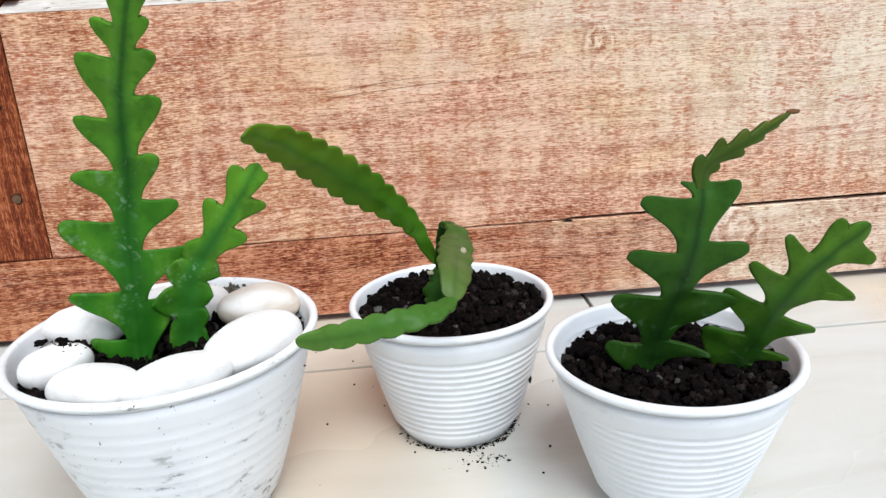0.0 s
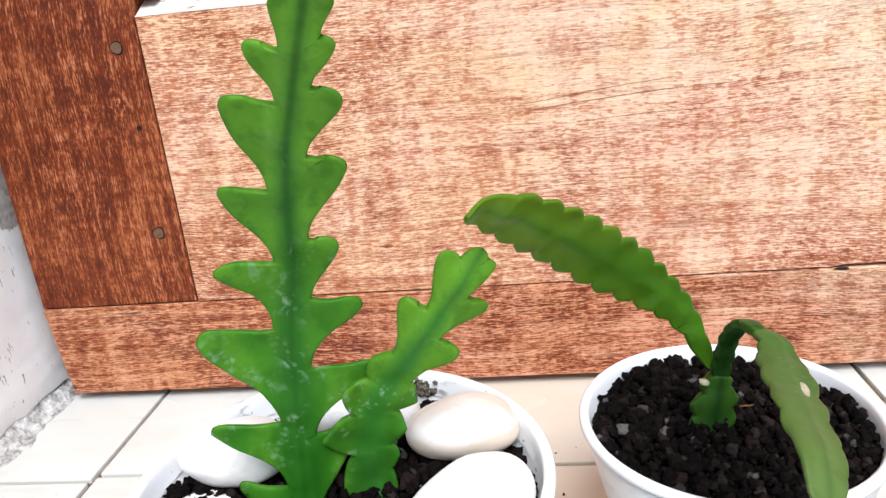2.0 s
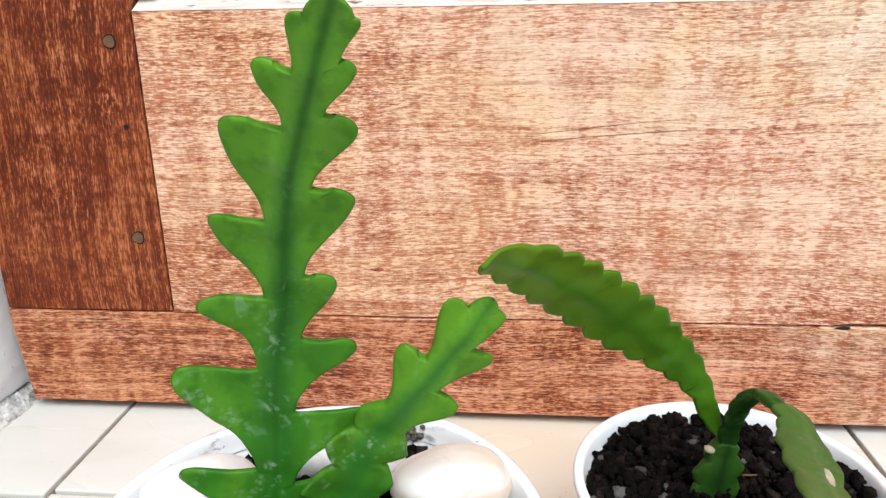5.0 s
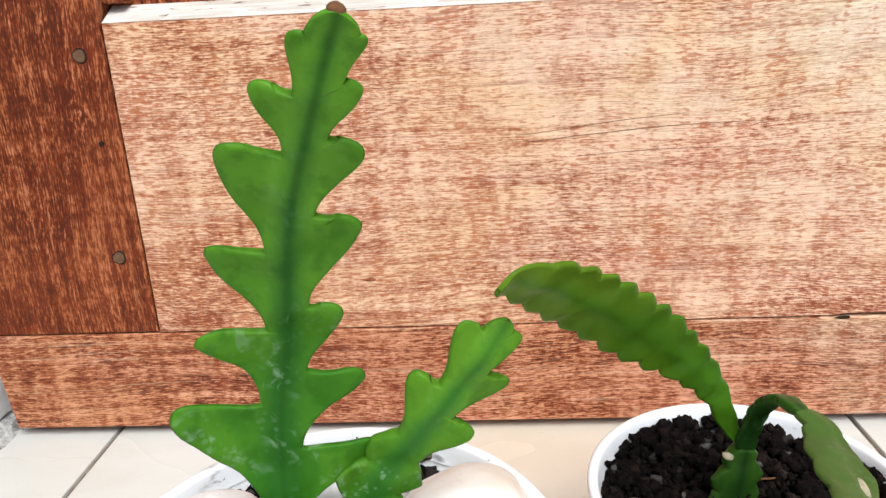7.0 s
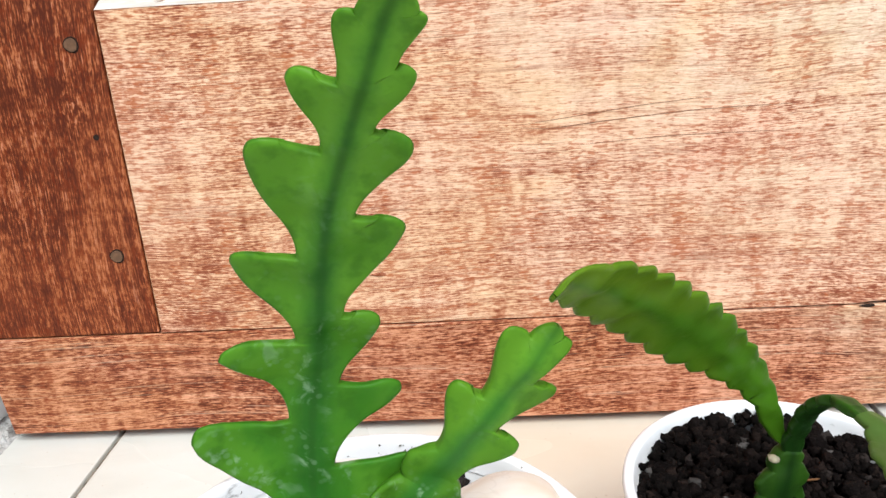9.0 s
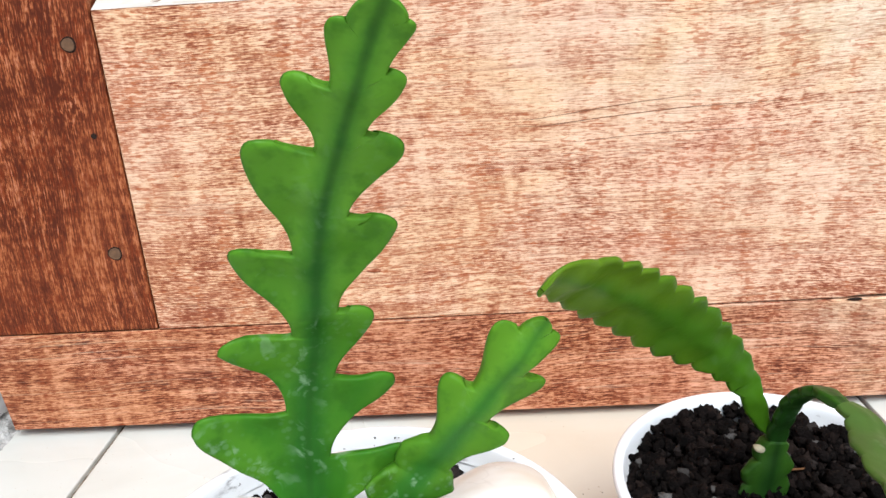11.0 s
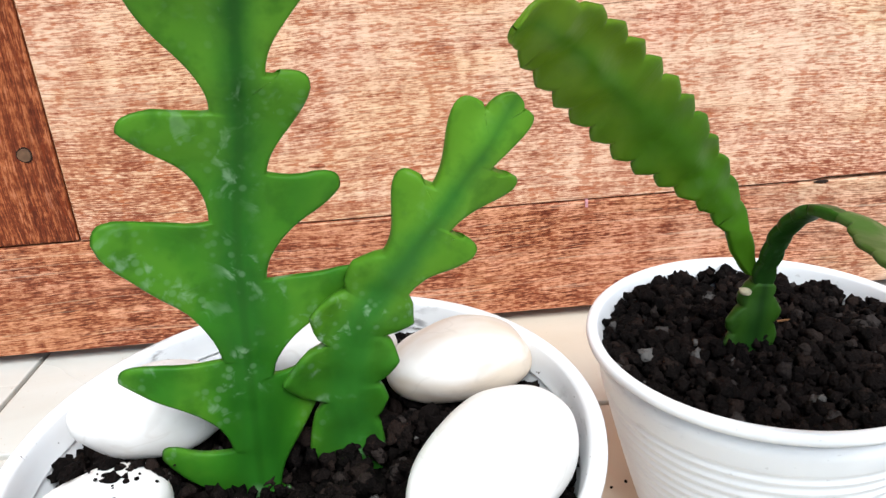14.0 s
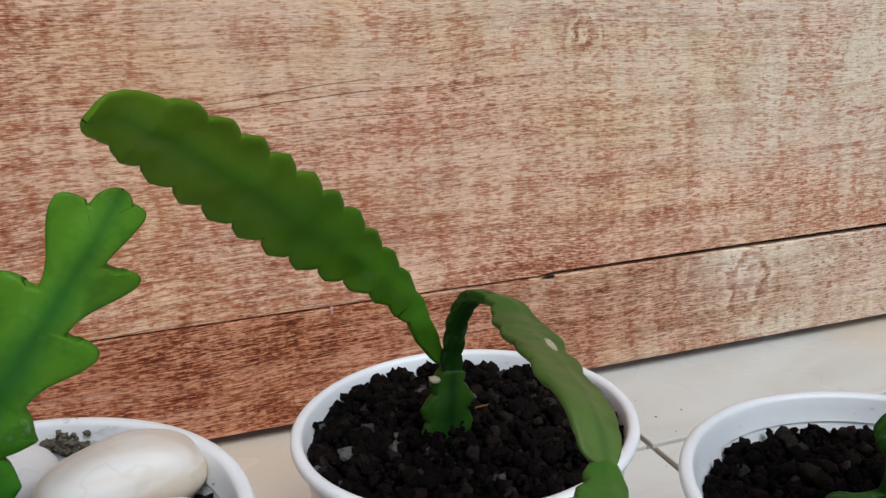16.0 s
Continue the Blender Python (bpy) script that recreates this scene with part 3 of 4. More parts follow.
tagged(mesh_object("wall_north", box(-3.0, -0.141, 0.165, 0.35, 0.0, 2.7), PLASTER), "white plastered house wall beside the door", "wall", kind="structure")
tagged(mesh_object("wall_north_east", box(RIGHT + 0.01, 4.0, -0.05, 0.30, 0.0, 2.7), PLASTER), "white plastered house wall past the door", "wall", kind="structure")
tagged(mesh_object("wall_north_top", box(-0.1395, RIGHT + 0.009, -0.02, 0.30, 2.05, 2.7), PLASTER), "white plastered wall over the door", "wall", kind="structure")

# crumbling mortar along the wall's foot
rng = random.Random(4)


def lump_mesh(seed, sub=1, rough=0.45):
    r = random.Random(seed)
    bm = bmesh.new()
    bmesh.ops.create_icosphere(bm, subdivisions=sub, radius=1.0)
    off = Vector((r.uniform(-50, 50), r.uniform(-50, 50), r.uniform(-50, 50)))
    for v in bm.verts:
        v.co = v.co * (1 + rough * noise.noise(v.co * 1.3 + off) + 0.5 * rough * noise.noise(v.co * 3.1 + off))
    vs = np.array([v.co[:] for v in bm.verts])
    fs = np.array([[v.index for v in f.verts] for f in bm.faces])
    bm.free()
    return vs, fs


LUMPS = [lump_mesh(i, 1, 0.7) for i in range(14)]
CLODS = [lump_mesh(40 + i, 2, 0.8) for i in range(12)]


def heap(name, items, material):
    """One mesh of many small lumps: items of (x, y, z, radius, squash)."""
    r = random.Random(len(items))
    verts, faces, base = [], [], 0
    for x, y, z, rad, squash in items:
        vs, fs = r.choice(CLODS if 0.0017 < rad < 0.008 else LUMPS)
        e = np.array(Euler((r.uniform(0, 6.3), r.uniform(0, 6.3), r.uniform(0, 6.3))).to_matrix())
        w = (vs * np.array([1.0, r.uniform(0.7, 1.0), r.uniform(0.65, 1.0)])) @ e.T * rad
        w[:, 2] *= squash
        verts.append(w + np.array((x, y, z)))
        faces.append(fs + base)
        base += len(vs)
    return raw_mesh(name, np.concatenate(verts).tolist(), np.concatenate(faces).tolist(), material, True)


crumbs = []
for k in range(190):
    y = 0.05 - 0.75 * rng.random() ** 1.4
    u = rng.random()
    crumbs.append((-0.156 + 0.019 * u + 0.003 * noise.noise(Vector((0, y * 30, 2))), y, 0.001 + 0.011 * (1 - u) * rng.random(), rng.uniform(0.0008, 0.0032) * (1.2 - 0.6 * u), 0.6))
fillet = bmesh.new()
strip = []
for i in range(241):
    y = 0.03 - 0.80 * i / 240
    row = []
    for j in range(13):
        f = j / 12
        foot = -0.131 + 0.008 * noise.noise(Vector((1.0, y * 22, 0))) + 0.003 * noise.noise(Vector((4.0, y * 110, 0)))
        p = Vector((-0.160 + (foot + 0.160) * f, y, 0.0))
        p.z = -0.001 + 0.017 * (1 - f) ** 1.5 + (1 - f * 0.9) * (0.0050 * noise.noise(Vector((f * 5, y * 90, 3))) + 0.0026 * noise.noise(Vector((f * 13, y * 260, 6))))
        row.append(fillet.verts.new(p))
    strip.append(row)
for a, b in zip(strip, strip[1:]):
    for j in range(12):
        fillet.faces.new((a[j], a[j + 1], b[j + 1], b[j]))
tagged(mesh_object("mortar_fillet", fillet, MORTAR, False), "broken grey mortar fillet between white wall and tiles", "mortar", kind="structure")
tagged(heap("mortar_crumbs", crumbs, MORTAR), "grey crumbling mortar along the foot of the white wall", "mortar", kind="stuff")


# ---- pots ----
def pot(at, height, r_base, r_top, ridges, depth, material, label, wobble=None):
    thing = tagged(empty("plant_pot", at), label, "plant pot", "white plastic pots by the door")
    outer, inner = [(r_base * 0.55, 0.0015), (r_base - 0.004, 0.0), (r_base - 0.001, 0.0012), (r_base, 0.004)], []
    wall_top, top_r = height - 0.005, r_top - 0.0030
    steps = ridges * 8
    z0, z1 = 0.012, wall_top - 0.016
    flare = lambda z: r_base + (top_r - r_base) * (z / wall_top) ** 0.86
    for i in range(steps + 1):
        z = z0 + (z1 - z0) * i / steps
        outer.append((flare(z) + depth * (0.5 + 0.5 * math.cos(2 * math.pi * i / 8)) ** 1.6, z))
    outer += [(flare(wall_top - 0.010), wall_top - 0.010), (top_r, wall_top)]
    for z in (wall_top - 0.004, wall_top - 0.02, wall_top - 0.05, 0.012):
        inner.append((flare(min(z, wall_top)) - 0.0022, z))
    inner.append((0.004, 0.008))
    part("body", lathe(outer + inner, 112, wobble), material, thing, smooth=True)
    lip = [(flare(wall_top - 0.006) - 0.0030, wall_top - 0.006), (top_r - 0.0026, wall_top - 0.001), (top_r - 0.0022, height - 0.0018), (top_r - 0.0014, height - 0.0006), (top_r - 0.0002, height),
           (r_top - 0.0012, height - 0.0001), (r_top - 0.0002, height - 0.0011), (r_top, height - 0.0028), (r_top - 0.0005, height - 0.0042), (top_r + 0.0002, height - 0.0052), (flare(wall_top - 0.006) - 0.0008, wall_top - 0.006)]
    part("rim", lathe(lip, 112, wobble), material, thing, "rolled white rim", smooth=True)
    return thing


POT_A, POT_B, POT_C = (0.1876, -0.2742, 0.0), (0.3664, -0.2050, 0.0), (0.4874, -0.3133, 0.0)
pot(POT_A, 0.1214, 0.0500, 0.0910, 11, 0.00024, POT_SCUFFED, "large scuffed white plastic pot with white pebbles")
pot_b = pot(POT_B, 0.1002, 0.0435, 0.0732, 13, 0.0009, POT_CLEAN, "small white ribbed plastic pot of black soil", lambda a: 1 + 0.004 * math.sin(2 * a))
pot(POT_C, 0.1005, 0.0380, 0.0736, 13, 0.0007, POT_CLEAN, "white ribbed plastic pot on the cream tiles", lambda a: 1 + 0.004 * math.cos(2 * a))


def soil(at, radius, level, count, label, seed, mound=0.004):
    r = random.Random(seed)
    items = []
    for k in range(count):
        a, d = r.uniform(0, 6.283), radius * math.sqrt(r.random())
        rad = r.choice((0.0007, 0.0010, 0.0013, 0.0016, 0.0019, 0.0022, 0.0025, 0.0029, 0.0035)) * r.uniform(0.85, 1.2)
        d = min(d, radius - rad * 1.35)
        z = level + mound * (1 - (d / radius) ** 2) + 0.0055 * noise.noise(Vector((math.cos(a) * d * 70, math.sin(a) * d * 70, seed))) + r.uniform(-0.004, 0.0024) + 0.6 * rad
        items.append((at[0] + d * math.cos(a), at[1] + d * math.sin(a), z, rad, 1.0))
    for k in range(260):
        a, d = r.uniform(0, 6.283), (radius - 0.011) * math.sqrt(r.random())
        items.append((at[0] + d * math.cos(a), at[1] + d * math.sin(a), level - 0.006, 0.009, 0.7))
    return tagged(heap("potting_soil", items, SOIL), label, "soil", kind="stuff")


soil(POT_A, 0.0840, 0.1030, 3300, "crumbly black volcanic soil between white pebbles", 11, 0.003)
soil(POT_B, 0.0680, 0.0900, 3300, "crumbly black volcanic soil in a white pot", 12)
soil(POT_C, 0.0660, 0.0828, 3000, "coarse black volcanic soil in a white pot", 13)


# ---- pebbles ----
def pebble(x, y, z, length, width, thick, turn, tilt, material, label, seed):
    bm = bmesh.new()
    bmesh.ops.create_icosphere(bm, subdivisions=4, radius=1.0)
    off = Vector((seed * 3.7, seed * 1.9, seed * 5.3))
    for v in bm.verts:
        c = v.co.normalized()
        k = 1 + 0.10 * noise.noise(c * 0.9 + off) + 0.03 * noise.noise(c * 2.2 + off)
        flat = (abs(c.x) ** 2.4 + abs(c.y) ** 2.4 + abs(c.z) ** 2.4) ** (-1 / 2.4)
        v.co = Vector((c.x * length / 2, c.y * width / 2 * (1 + 0.12 * c.x), c.z * thick / 2)) * k * (0.5 + 0.5 * flat)
    ob = mesh_object("pebble", bm, material, True)
    ob.matrix_world = pose(x, y, z, tilt, 0, turn)
    return tagged(ob, label, "pebble", "white pebbles in the large pot")


pebble(0.1350, -0.2590, 0.1220, 0.048, 0.034, 0.027, 12, 6, STONE, "smooth white pebble beside the taller stem", 1)
pebble(0.1330, -0.3020, 0.1160, 0.039, 0.035, 0.024, 40, -4, STONE, "white pebble sprinkled with black soil crumbs", 2)
pebble(0.1660, -0.3360, 0.1170, 0.050, 0.033, 0.024, -14, -8, STONE, "smooth white pebble against the pot's front rim", 3)
pebble(0.2090, -0.3330, 0.1170, 0.060, 0.031, 0.024, 30, -8, STONE, "long smooth white pebble against the pot's rim", 4)
pebble(0.2430, -0.2960, 0.1175, 0.070, 0.040, 0.027, 54, 4, STONE, "large long white pebble on black soil", 5)
pebble(0.2370, -0.2380, 0.1180, 0.053, 0.034, 0.026, 18, 8, STONE_TAN, "tan-streaked white pebble on black soil", 6)
pebble(0.2010, -0.2260, 0.1170, 0.034, 0.028, 0.022, 75, 8, STONE, "small white pebble behind the shorter stem", 7)
pebble(0.1720, -0.2180, 0.1160, 0.042, 0.028, 0.022, 5, 8, STONE, "white pebble behind the two stems", 8)


# ---- cacti ----
def bezier(p, n):
    out = []
    for k in range(n):
        t = k / n
        u = 1 - t
        w = (u ** 3, 3 * u * u * t, 3 * u * t * t, t ** 3)
        out.append(tuple(sum(wi * q[c] for wi, q in zip(w, p)) for c in (0, 1)))
    return out


def stem(name, ctrl, lat0, lat1, lobes, neck, rib, edge, material, parent, label, end=0.006, steps=40):
    """A flat lobed cactus stem. lobes: (distance along the stem, reach to the side, bend off the plane[, notch])."""
    line = curve_through(ctrl, steps)
    length = [0.0]
    for a, b in zip(line, line[1:]):
        length.append(length[-1] + (b - a).length)
    total = length[-1]
    lat0, lat1 = Vector(lat0), Vector(lat1)

    def at(s):
        s = max(0.0, s)
        k = min(max(np.searchsorted(length, s) - 1, 0), len(line) - 2)
        f = (s - length[k]) / max(length[k + 1] - length[k], 1e-9)
        a, b = line[max(k - 1, 0)], line[min(k + 2, len(line) - 1)]
        t = (b - a).normalized()
        side = lat0.lerp(lat1, min(1.0, s / total))
        side = (side - t * side.dot(t)).normalized()
        return line[k].lerp(line[k + 1], f), side, side.cross(t)

    us = (0.0, 0.08, 0.18, 0.32, 0.50, 0.68, 0.82, 0.91, 0.97, 1.0)
    sides = {}
    for sign in (-1, 1):
        outline = []
        s_n, w_n = 0.0, neck
        mine = sorted(l for l in lobes if l[1] * sign > 0)
        for lobe in mine:
            s_t, w_t, bend = lobe[0], abs(lobe[1]), lobe[2]
            ds = max(s_t - s_n, 0.004)
            if len(lobe) == 4:  # a small round tooth
                notch = lobe[3]
                pts = [(s_n + ds * (f + 0.10 * math.sin(2 * math.pi * f)), w_n + (notch - w_n) * f + (w_t - notch) * math.sin(math.pi * f) ** 0.55) for f in (k / 14 for k in range(14))]
                s_e = s_t
            else:
                notch = lobe[3] if len(lobe) == 5 else neck * (0.75 + 0.25 * min(1.0, w_t / 0.03))
                round_ = min(0.16 * ds, 0.0045)
                q = min(1.0, max(0.0, (w_t / ds - 0.6) / 0.3))  # long lobes are slender
                low = bezier([(s_n, w_n), (s_n + (0.32 + 0.14 * q) * ds, max(w_n, (0.31 - 0.06 * q) * w_t)), (s_t - (0.47 - 0.06 * q) * ds, (0.93 - 0.12 * q) * w_t), (s_t - round_, w_t)], 14)
                tip = bezier([(s_t - round_, w_t), (s_t - 0.2 * round_, w_t * 1.0), (s_t + 0.15 * round_, w_t - 0.3 * round_), (s_t + 0.05 * round_, max(notch, w_t - 1.6 * round_))], 6)
                top = bezier([(s_t + 0.05 * round_, max(notch, w_t - 1.6 * round_)), (s_t - 0.01 * ds, notch + 0.6 * (w_t - notch)), (s_t - 0.05 * ds, notch + 0.2 * (w_t - notch)), (s_t - 0.03 * ds, notch)], 8)
                pts = low + tip + top
                s_e = s_t - 0.03 * ds
            for k, (s, w) in enumerate(pts):
                outline.append((s_n + (s_e - s_n) * k / len(pts), s, w, bend * (w / w_t) ** 2))
            s_n, w_n = s_e, notch
        for k in range(9):
            f = math.sin(k / 8 * math.pi / 2)
            s = s_n + (total - s_n) * f
            outline.append((s + 1e-7 * k, s, max(w_n * math.cos(k / 8 * math.pi / 2), 0.0002), 0.0))
        sides[sign] = np.array(outline).T
    ribs = np.unique(np.round(np.concatenate([sides[-1][0], sides[1][0]]), 6))
    verts, faces, across, along, index = [], [], [], [], {}
    for i, s_r in enumerate(ribs):
        for sign in (-1, 1):
            o = sides[sign]
            s_o, w_o, bend = (np.interp(s_r, o[0], o[k]) for k in (1, 2, 3))
            for j, u in enumerate(us):
                if u == 0.0 and sign == 1:
                    index[i, 1, 0, 0], index[i, 1, 0, 1] = index[i, -1, 0, 0], index[i, -1, 0, 1]
                    continue
                s, w = s_r + (s_o - s_r) * u, w_o * u
                c, side, normal = at(s)
                thin = edge + (rib - edge) * math.exp(-(w / (rib * 1.9)) ** 2)
                thin *= min(1.0, 0.35 + 6 * max(0.0, total - s) / total) if s > 0.9 * total else 1.0
                if u > 0.82:
                    thin *= math.sqrt(max(0.0, 1 - ((u - 0.82) / 0.18) ** 2))
                wave = 0.0016 * noise.noise(Vector((s * 75, w * 80 * sign, len(lobes)))) + bend * u * u
                p = c + side * (w * sign) + normal * wave
                for o2 in ((0,) if u == 1.0 else (0, 1)):
                    index[i, sign, j, o2] = len(verts)
                    verts.append(p + normal * thin * (1 - 2 * o2))
                    across.append(1.0 if u == 1.0 else min(0.92, w / 0.016))
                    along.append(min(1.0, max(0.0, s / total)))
                if u == 1.0:
                    index[i, sign, j, 1] = index[i, sign, j, 0]
    for i in range(len(ribs) - 1):
        for sign in (-1, 1):
            for j in range(len(us) - 1):
                for o2 in (0, 1):
                    q = [index[i, sign, j, o2], index[i + 1, sign, j, o2], index[i + 1, sign, j + 1, o2], index[i, sign, j + 1, o2]]
                    faces.append(q if (o2 == 0) == (sign > 0) else q[::-1])
    origin = parent.location
    ob = raw_mesh(name, [tuple(v - origin) for v in verts], faces, material)
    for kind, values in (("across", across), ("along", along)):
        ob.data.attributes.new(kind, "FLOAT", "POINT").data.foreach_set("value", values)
    ob.parent = parent
    return tagged(ob, label) if label else ob


def scallops(total, count, first, half, notch, taper, lower=1.0, upper=1.0):
    """Small even teeth on both edges of a strap-like stem."""
    out = []
    for sign in (-1, 1):
        for k in range(count):
            s = first + (total * 0.925 - first) * (k + (0.65 if sign > 0 else 1.0)) / count
            w = half * taper(s / total) * (upper if sign > 0 else lower)
            out.append((min(s, total * 0.985), sign * w, 0.0, w * notch))
    return out


tall = tagged(empty("fishbone_cactus", (0.180, -0.275, 0.100)), "bright green fishbone cactus of two lobed stems among pebbles", "cactus", "potted cacti by the door")
tall_stem = stem("stem", [(0.172, -0.283, 0.094), (0.174, -0.279, 0.132), (0.178, -0.278, 0.183), (0.185, -0.282, 0.216), (0.195, -0.299, 0.260), (0.210, -0.318, 0.296), (0.2205, -0.333, 0.3165)],
     (0.96, 0.25, 0.03), (1, 0, -0.05),
     [(0.0260, -0.0285, -0.008), (0.0564, -0.0358, 0), (0.0986, -0.0350, 0.008), (0.1301, -0.0278, 0.007), (0.1617, -0.0240, 0), (0.1966, -0.0217, 0, 0.0052, 1), (0.2170, -0.0158, 0, 0.0056, 1), (0.2345, -0.0095, 0),
      (0.0110, 0.0088, 0), (0.0500, 0.0225, -0.008), (0.0810, 0.0351, -0.003), (0.1128, 0.0268, -0.003), (0.1403, 0.0171, 0), (0.1788, 0.0200, 0), (0.2057, 0.0154, 0, 0.0054, 1), (0.2240, 0.0105, 0, 0.0058, 1), (0.2385, 0.0080, 0)],
     0.0072, 0.0025, 0.0014, SKIN_BRIGHT, tall, "tall upright bright green lobed stem")
stem("stem", [(0.203, -0.268, 0.094), (0.201, -0.269, 0.127), (0.207, -0.271, 0.154), (0.221, -0.272, 0.172), (0.236, -0.273, 0.191), (0.256, -0.275, 0.218)],
     (0.96, 0.1, -0.1), (0.8, 0.15, -0.6),
     [(0.0330, -0.0160, 0.002, 0.0075), (0.0530, -0.0200, 0.007, 0.0080), (0.0690, -0.0150, 0.005, 0.0084), (0.0850, -0.0110, 0, 0.0066), (0.1099, -0.0160, 0, 0.0058, 1), (0.1352, -0.0132, 0, 0.0052, 1),
      (0.0250, 0.0102, 0.003, 0.0084), (0.0395, 0.0128, 0.003, 0.0094), (0.0585, 0.0150, 0.002, 0.0094), (0.0775, 0.0158, 0, 0.0082), (0.1010, 0.0164, 0.003, 0.0066, 1), (0.1221, 0.0164, -0.003, 0.0056, 1), (0.1395, 0.0085, 0)],
     0.0048, 0.0036, 0.0019, SKIN_MARKED, tall, "short leaning stem with pale water marks")

strap = tagged(empty("strap_cactus", (0.357, -0.209, 0.085)), "olive green scalloped strap cactus with arching stems", "cactus", "potted cacti by the door")
stub = stem("stub", [(0.357, -0.212, 0.078), (0.3575, -0.210, 0.100), (0.3595, -0.208, 0.116), (0.361, -0.207, 0.127)], (1, 0.2, 0), (1, 0.2, 0),
     [(0.012, -0.0118, 0, 0.0092), (0.024, -0.0124, 0, 0.0094), (0.035, -0.0108, 0, 0.0066), (0.045, -0.0062, 0, 0.0034),
      (0.016, 0.0118, 0, 0.0096), (0.028, 0.0120, 0, 0.0092), (0.040, 0.0098, 0, 0.0058), (0.047, 0.0052, 0, 0.0026)],
     0.0092, 0.0038, 0.0018, SKIN_DEEP, strap, "dark green stub of the mother stem")
stem("arching_stem", [(0.357, -0.206, 0.127), (0.3378, -0.2155, 0.1641), (0.2935, -0.2482, 0.2081), (0.2631, -0.2827, 0.2352), (0.2531, -0.2954, 0.2366)], (0.761, 0.332, 0.555), (0.168, -0.641, 0.751),
     scallops(0.1838, 12, 0.012, 0.0158, 0.78, lambda u: min(1.0, 0.14 + 1.75 * u) * (1.0 if u < 0.62 else math.sqrt(max(0.06, 1 - ((u - 0.62) / 0.42) ** 2))), 1.05, 0.94),
     0.0022, 0.0024, 0.0012, SKIN_OLIVE, strap, "long arching olive green stem with scalloped edges")
stem("neck", [(0.361, -0.208, 0.122), (0.3622, -0.2150, 0.1440), (0.3640, -0.2300, 0.1600), (0.3668, -0.2500, 0.1645)], (0.90, 0.2, -0.30), (0.90, 0.35, -0.15),
     scallops(0.064, 6, 0.002, 0.0050, 0.76, lambda u: 1.0), 0.0036, 0.0024, 0.0015, SKIN_DEEP, strap, "thin dark green neck of the drooping stem")
drooping = stem("drooping_stem", [(0.3659, -0.2474, 0.1643), (0.3694, -0.2557, 0.1622), (0.3669, -0.2718, 0.1615), (0.3605, -0.3253, 0.1602), (0.3574, -0.3415, 0.1517)], (0.95, 0.20, -0.15), (0.80, -0.20, -0.60),
     scallops(0.0986, 6, 0.002, 0.0112, 0.85, lambda u: min(1.0, 0.45 + 2.2 * u) * (1.0 if u < 0.8 else 1.0 - 2.2 * (u - 0.8))),
     0.0044, 0.0020, 0.0012, SKIN_GREY, strap, "greyish olive drooping stem with pale scars")
stem("end_segment", [(0.3574, -0.3410, 0.1517), (0.3432, -0.3604, 0.1534), (0.3031, -0.3772, 0.1538), (0.2826, -0.3895, 0.1583)], (-0.45, 0.55, 0.10), (0.322, -0.048, 0.945),
     scallops(0.0933, 7, 0.002, 0.0070, 0.76, lambda u: min(1.0, 0.5 + 2.4 * u) * (1.0 if u < 0.8 else math.sqrt(max(0.1, 1 - ((u - 0.8) / 0.24) ** 2)))),
     0.0032, 0.0020, 0.0012, SKIN_PALE, strap, "pale green end segment jutting over the rim")


def small_lump(name, at, size, turn, material, parent, label, seed=1, squash=1.0):
    bm = bmesh.new()
    bmesh.ops.create_icosphere(bm, subdivisions=2, radius=1.0)
    for v in bm.verts:
        k = 1 + 0.3 * noise.noise(v.co * 1.7 + Vector((seed * 3.1, 0, 0)))
        v.co = Vector((v.co.x * size[0], v.co.y * size[1], v.co.z * size[2])) * k
    base = parent.location + (parent.parent.location if parent.parent else Vector())
    bmesh.ops.transform(bm, matrix=pose(*(Vector(at) - base), *turn), verts=bm.verts)
    return part(name, bm, material, parent, label, True)


small_lump("cut_scar", (0.3525, -0.2125, 0.1215), (0.0028, 0.0024, 0.0013), (0, 12, 0), CALLUS, stub, "pale dry cut end")
small_lump("scar", (0.3690, -0.2870, 0.1606), (0.0026, 0.0058, 0.0008), (0, 24, -15), CALLUS, drooping, "pale dry scar on the stem")
small_lump("scar", (0.3615, -0.3200, 0.1604), (0.0013, 0.0045, 0.0007), (5, 24, 28), CALLUS, drooping, "thin pale dry scar", 3)

twig_bm = bmesh.new()
bmesh.ops.create_cone(twig_bm, cap_ends=True, segments=6, radius1=0.0007, radius2=0.0004, depth=0.012)
for v in twig_bm.verts:
    v.co.x += 0.0012 * math.sin(v.co.z * 300)
twig = mesh_object("dry_twig", twig_bm, DRY, True)
twig.matrix_world = pose(0.3783, -0.1960, 0.0972, 84, 0, 75)
tagged(twig, "short dry brown twig lying on black soil", "twig")

deep = tagged(empty("fishbone_cactus", (0.480, -0.315, 0.080)), "dark green fishbone cactus with a thin browned tip", "cactus", "potted cacti by the door")
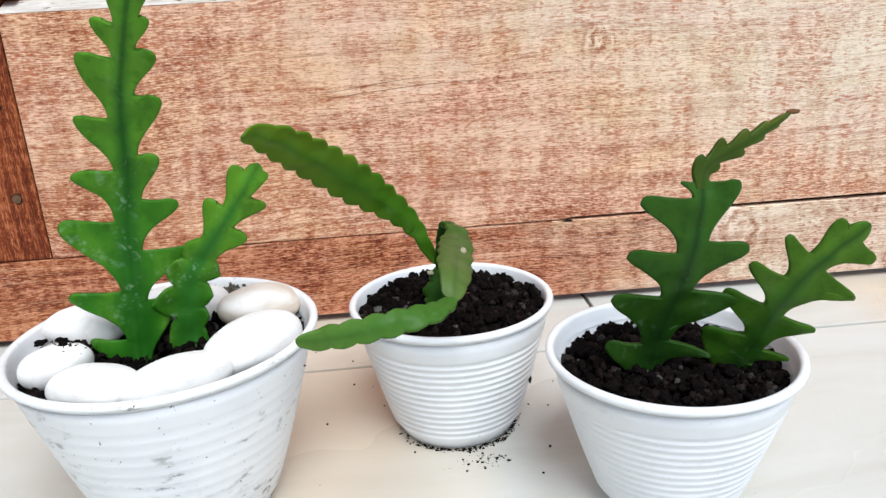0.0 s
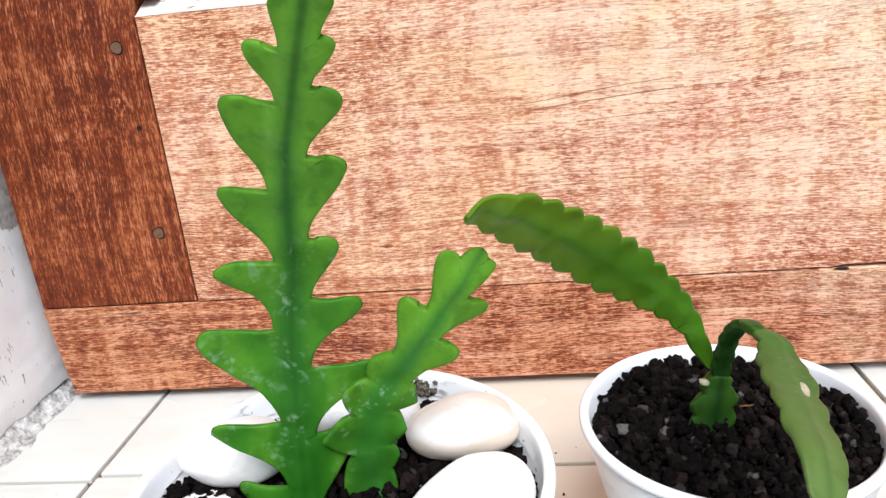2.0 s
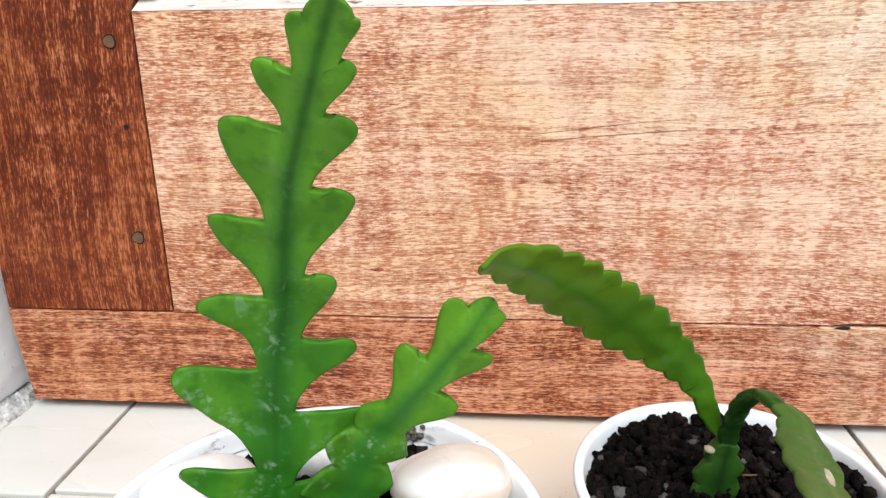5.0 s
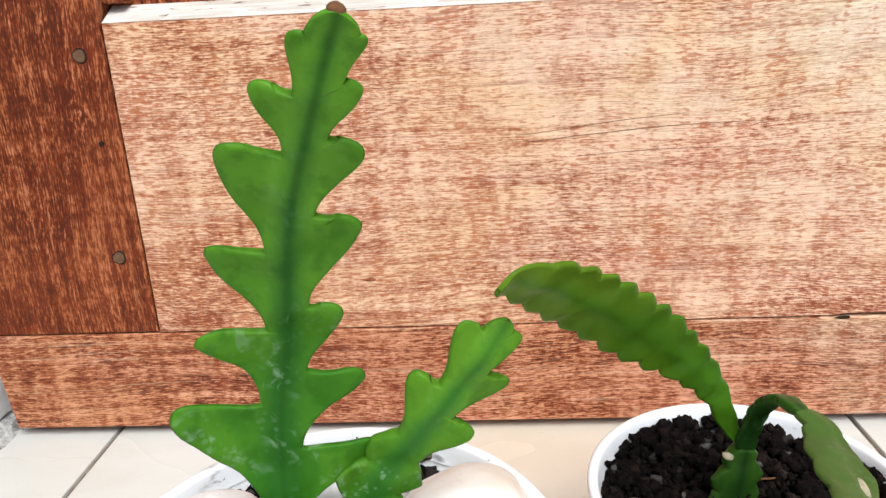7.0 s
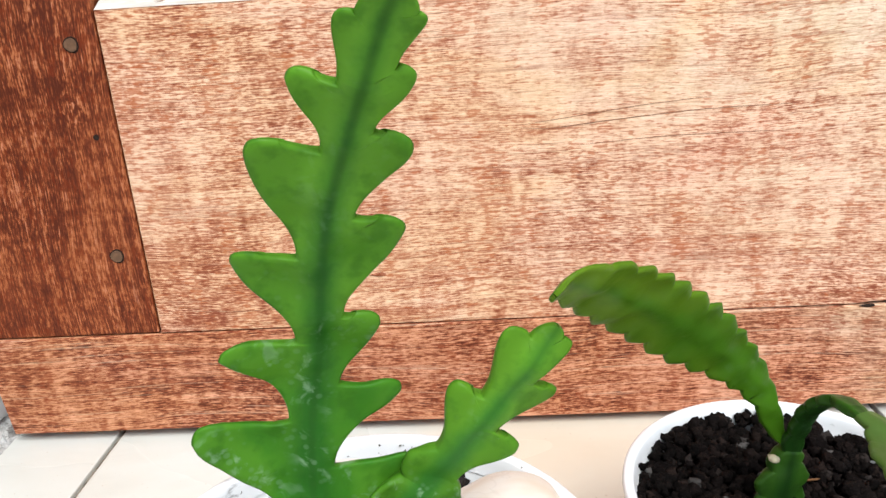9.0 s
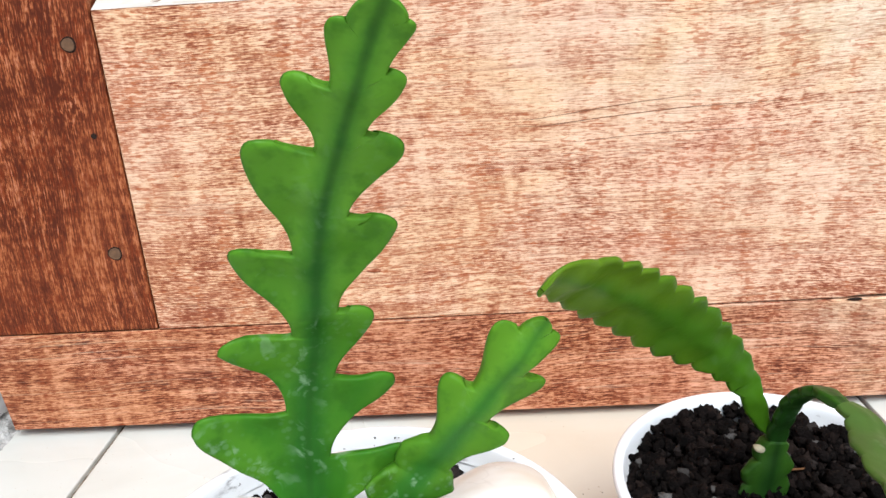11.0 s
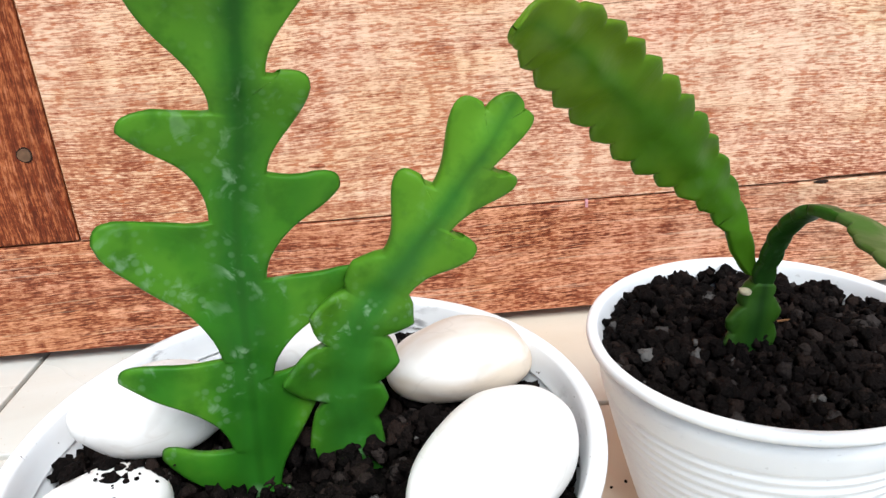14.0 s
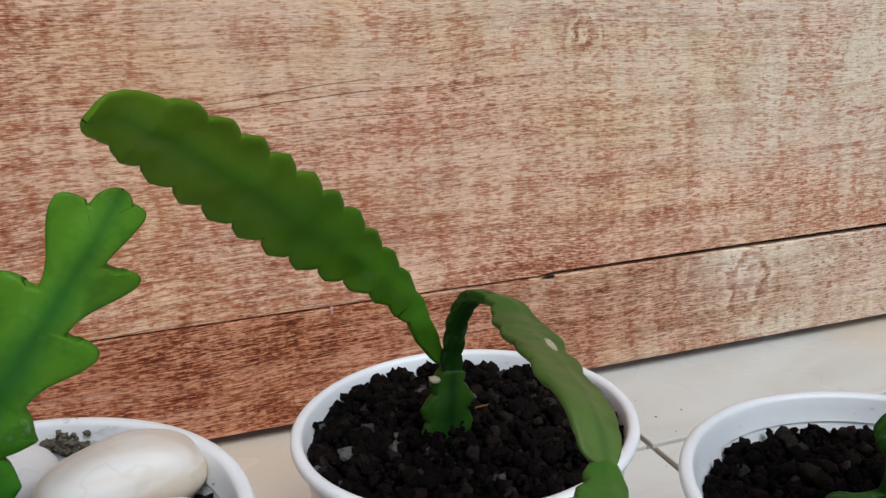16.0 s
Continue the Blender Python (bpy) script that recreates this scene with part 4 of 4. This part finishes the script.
stem("stem", [(0.472, -0.315, 0.074), (0.474, -0.322, 0.109), (0.478, -0.332, 0.135), (0.483, -0.340, 0.160), (0.487, -0.341, 0.184), (0.4895, -0.338, 0.2085)],
     (1, -0.1, 0), (1, 0, -0.2),
     [(0.0338, -0.0280, 0), (0.0699, -0.0353, 0.004), (0.0980, -0.0355, 0.005), (0.1287, -0.0337, 0.005, 0.0050, 1), (0.1362, -0.0113, 0, 0.0040, 1),
      (0.0180, 0.0180, 0.01), (0.0380, 0.0286, 0.012), (0.0777, 0.0331, 0.004), (0.1067, 0.0307, 0), (0.1375, 0.0225, -0.002, 0.0042, 1)],
     0.0078, 0.0026, 0.0014, SKIN_DEEP, deep, "dark green lobed stem")
shoot = stem("shoot", [(0.4885, -0.339, 0.2010), (0.4910, -0.337, 0.2120), (0.5030, -0.335, 0.2185), (0.5190, -0.333, 0.2260), (0.5410, -0.325, 0.2350)], (0.8, 0.1, -0.6), (0.3, 0.1, -0.9),
     [(0.0140, -0.0075, 0, 0.0040, 1), (0.0270, -0.0085, 0, 0.0034, 1), (0.0400, -0.0062, 0, 0.0026, 1), (0.0520, -0.0040, 0, 0.0020, 1),
      (0.0200, 0.0070, 0, 0.0036, 1), (0.0340, 0.0065, 0, 0.0028, 1), (0.0470, 0.0045, 0, 0.0022, 1), (0.0580, 0.0030, 0, 0.0014, 1)],
     0.0042, 0.0020, 0.0012, SKIN_YELLOW, deep, "thin yellowing shoot bent to the side")
stem("stem", [(0.518, -0.316, 0.072), (0.527, -0.330, 0.105), (0.533, -0.340, 0.131), (0.547, -0.347, 0.156), (0.573, -0.352, 0.180)], (0.8, 0, -0.6), (0.7, 0, -0.7),
     [(0.0445, -0.0302, 0), (0.0667, -0.0283, -0.004), (0.0847, -0.0294, 0.003), (0.1007, -0.0235, 0), (0.123, -0.013, 0),
      (0.0260, 0.0140, 0.008), (0.0368, 0.0229, 0.002), (0.0633, 0.0264, 0.002), (0.1006, 0.0330, 0), (0.1235, 0.0215, 0)],
     0.0072, 0.0030, 0.0014, SKIN_FRESH, deep, "leaning dark green lobed stem")

small_lump("dry_tip", (0.2200, -0.3325, 0.3165), (0.0022, 0.0017, 0.0017), (0, 20, 0), DRY, tall_stem, "browned growing tip", 5)
small_lump("dry_tip", (0.5425, -0.3245, 0.2352), (0.0052, 0.0016, 0.0013), (0, 4, 20), DRY, shoot, "withered brown tip", 6)

small_lump("spot", (POT_B[0] + 0.0572 * math.cos(-0.42), POT_B[1] + 0.0572 * math.sin(-0.42), 0.040), (0.0010, 0.0022, 0.0032), (0, 0, -24), CAVITY, pot_b, "small black spot on the side", 9)

# ---- crumbs of soil on the floor ----
spill = []
for k in range(22):
    a, d = rng.uniform(0, 6.283), abs(rng.gauss(0, 0.045))
    spill.append((POT_B[0] + 0.005 + (0.047 + d) * math.cos(a), POT_B[1] + (0.047 + d) * math.sin(a), 0.0006, rng.uniform(0.0004, 0.0012), 0.7))
for k in range(34):
    spill.append((rng.uniform(0.22, 0.62), rng.uniform(-0.36, -0.02), 0.0005, rng.uniform(0.0004, 0.0009), 0.7))
for k in range(520):
    a = rng.gauss(-1.25, 0.8)
    d = 0.0425 + abs(rng.gauss(0, 0.0020)) * (1 + 2 * max(0.0, noise.noise(Vector((a * 3, 0, 5)))))
    spill.append((POT_B[0] + d * math.cos(a), POT_B[1] + d * math.sin(a), 0.0004, 0.0003 + 0.0009 * rng.random() ** 3, 0.5))
for k in range(70):
    spill.append((POT_B[0] + 0.012 + rng.gauss(0, 0.010), POT_B[1] - 0.058 + rng.gauss(0, 0.004), 0.0004, 0.0003 + 0.0011 * rng.random() ** 3, 0.5))
tagged(heap("soil_crumbs", spill, SOIL), "scattered black soil crumbs on the cream tiles", "soil", kind="stuff")

dusting = []
for k in range(60):
    dx, dy = rng.gauss(0.009, 0.008), rng.gauss(0.010, 0.006)
    h = 0.0125 * math.sqrt(max(0.0, 1 - (dx / 0.025) ** 2 - (dy / 0.02) ** 2))
    dusting.append((0.1290 + dx, -0.3020 + dy, 0.1165 + h, rng.choice((0.0005, 0.0007, 0.0010, 0.0014, 0.0028)), 0.6))
tagged(heap("soil_crumbs", dusting, SOIL), "black soil crumbs scattered over a white pebble", "soil", kind="stuff")
smear = []
for k in range(75):
    a = 1.28 + rng.gauss(0, 0.05) if k < 50 else 1.50 + rng.gauss(0, 0.07)
    z = 0.1105 + abs(rng.gauss(0, 0.0035))
    d = 0.0842 + 0.22 * (z - 0.111) - 0.0006
    smear.append((POT_A[0] + d * math.cos(a), POT_A[1] + d * math.sin(a), min(z, 0.1180), rng.uniform(0.0008, 0.0026) if k < 50 else rng.uniform(0.0003, 0.0009), 0.8))
tagged(heap("dirt_smear", smear, MUD), "dark dried mud stuck inside the pot's back rim", "dirt", kind="stuff")
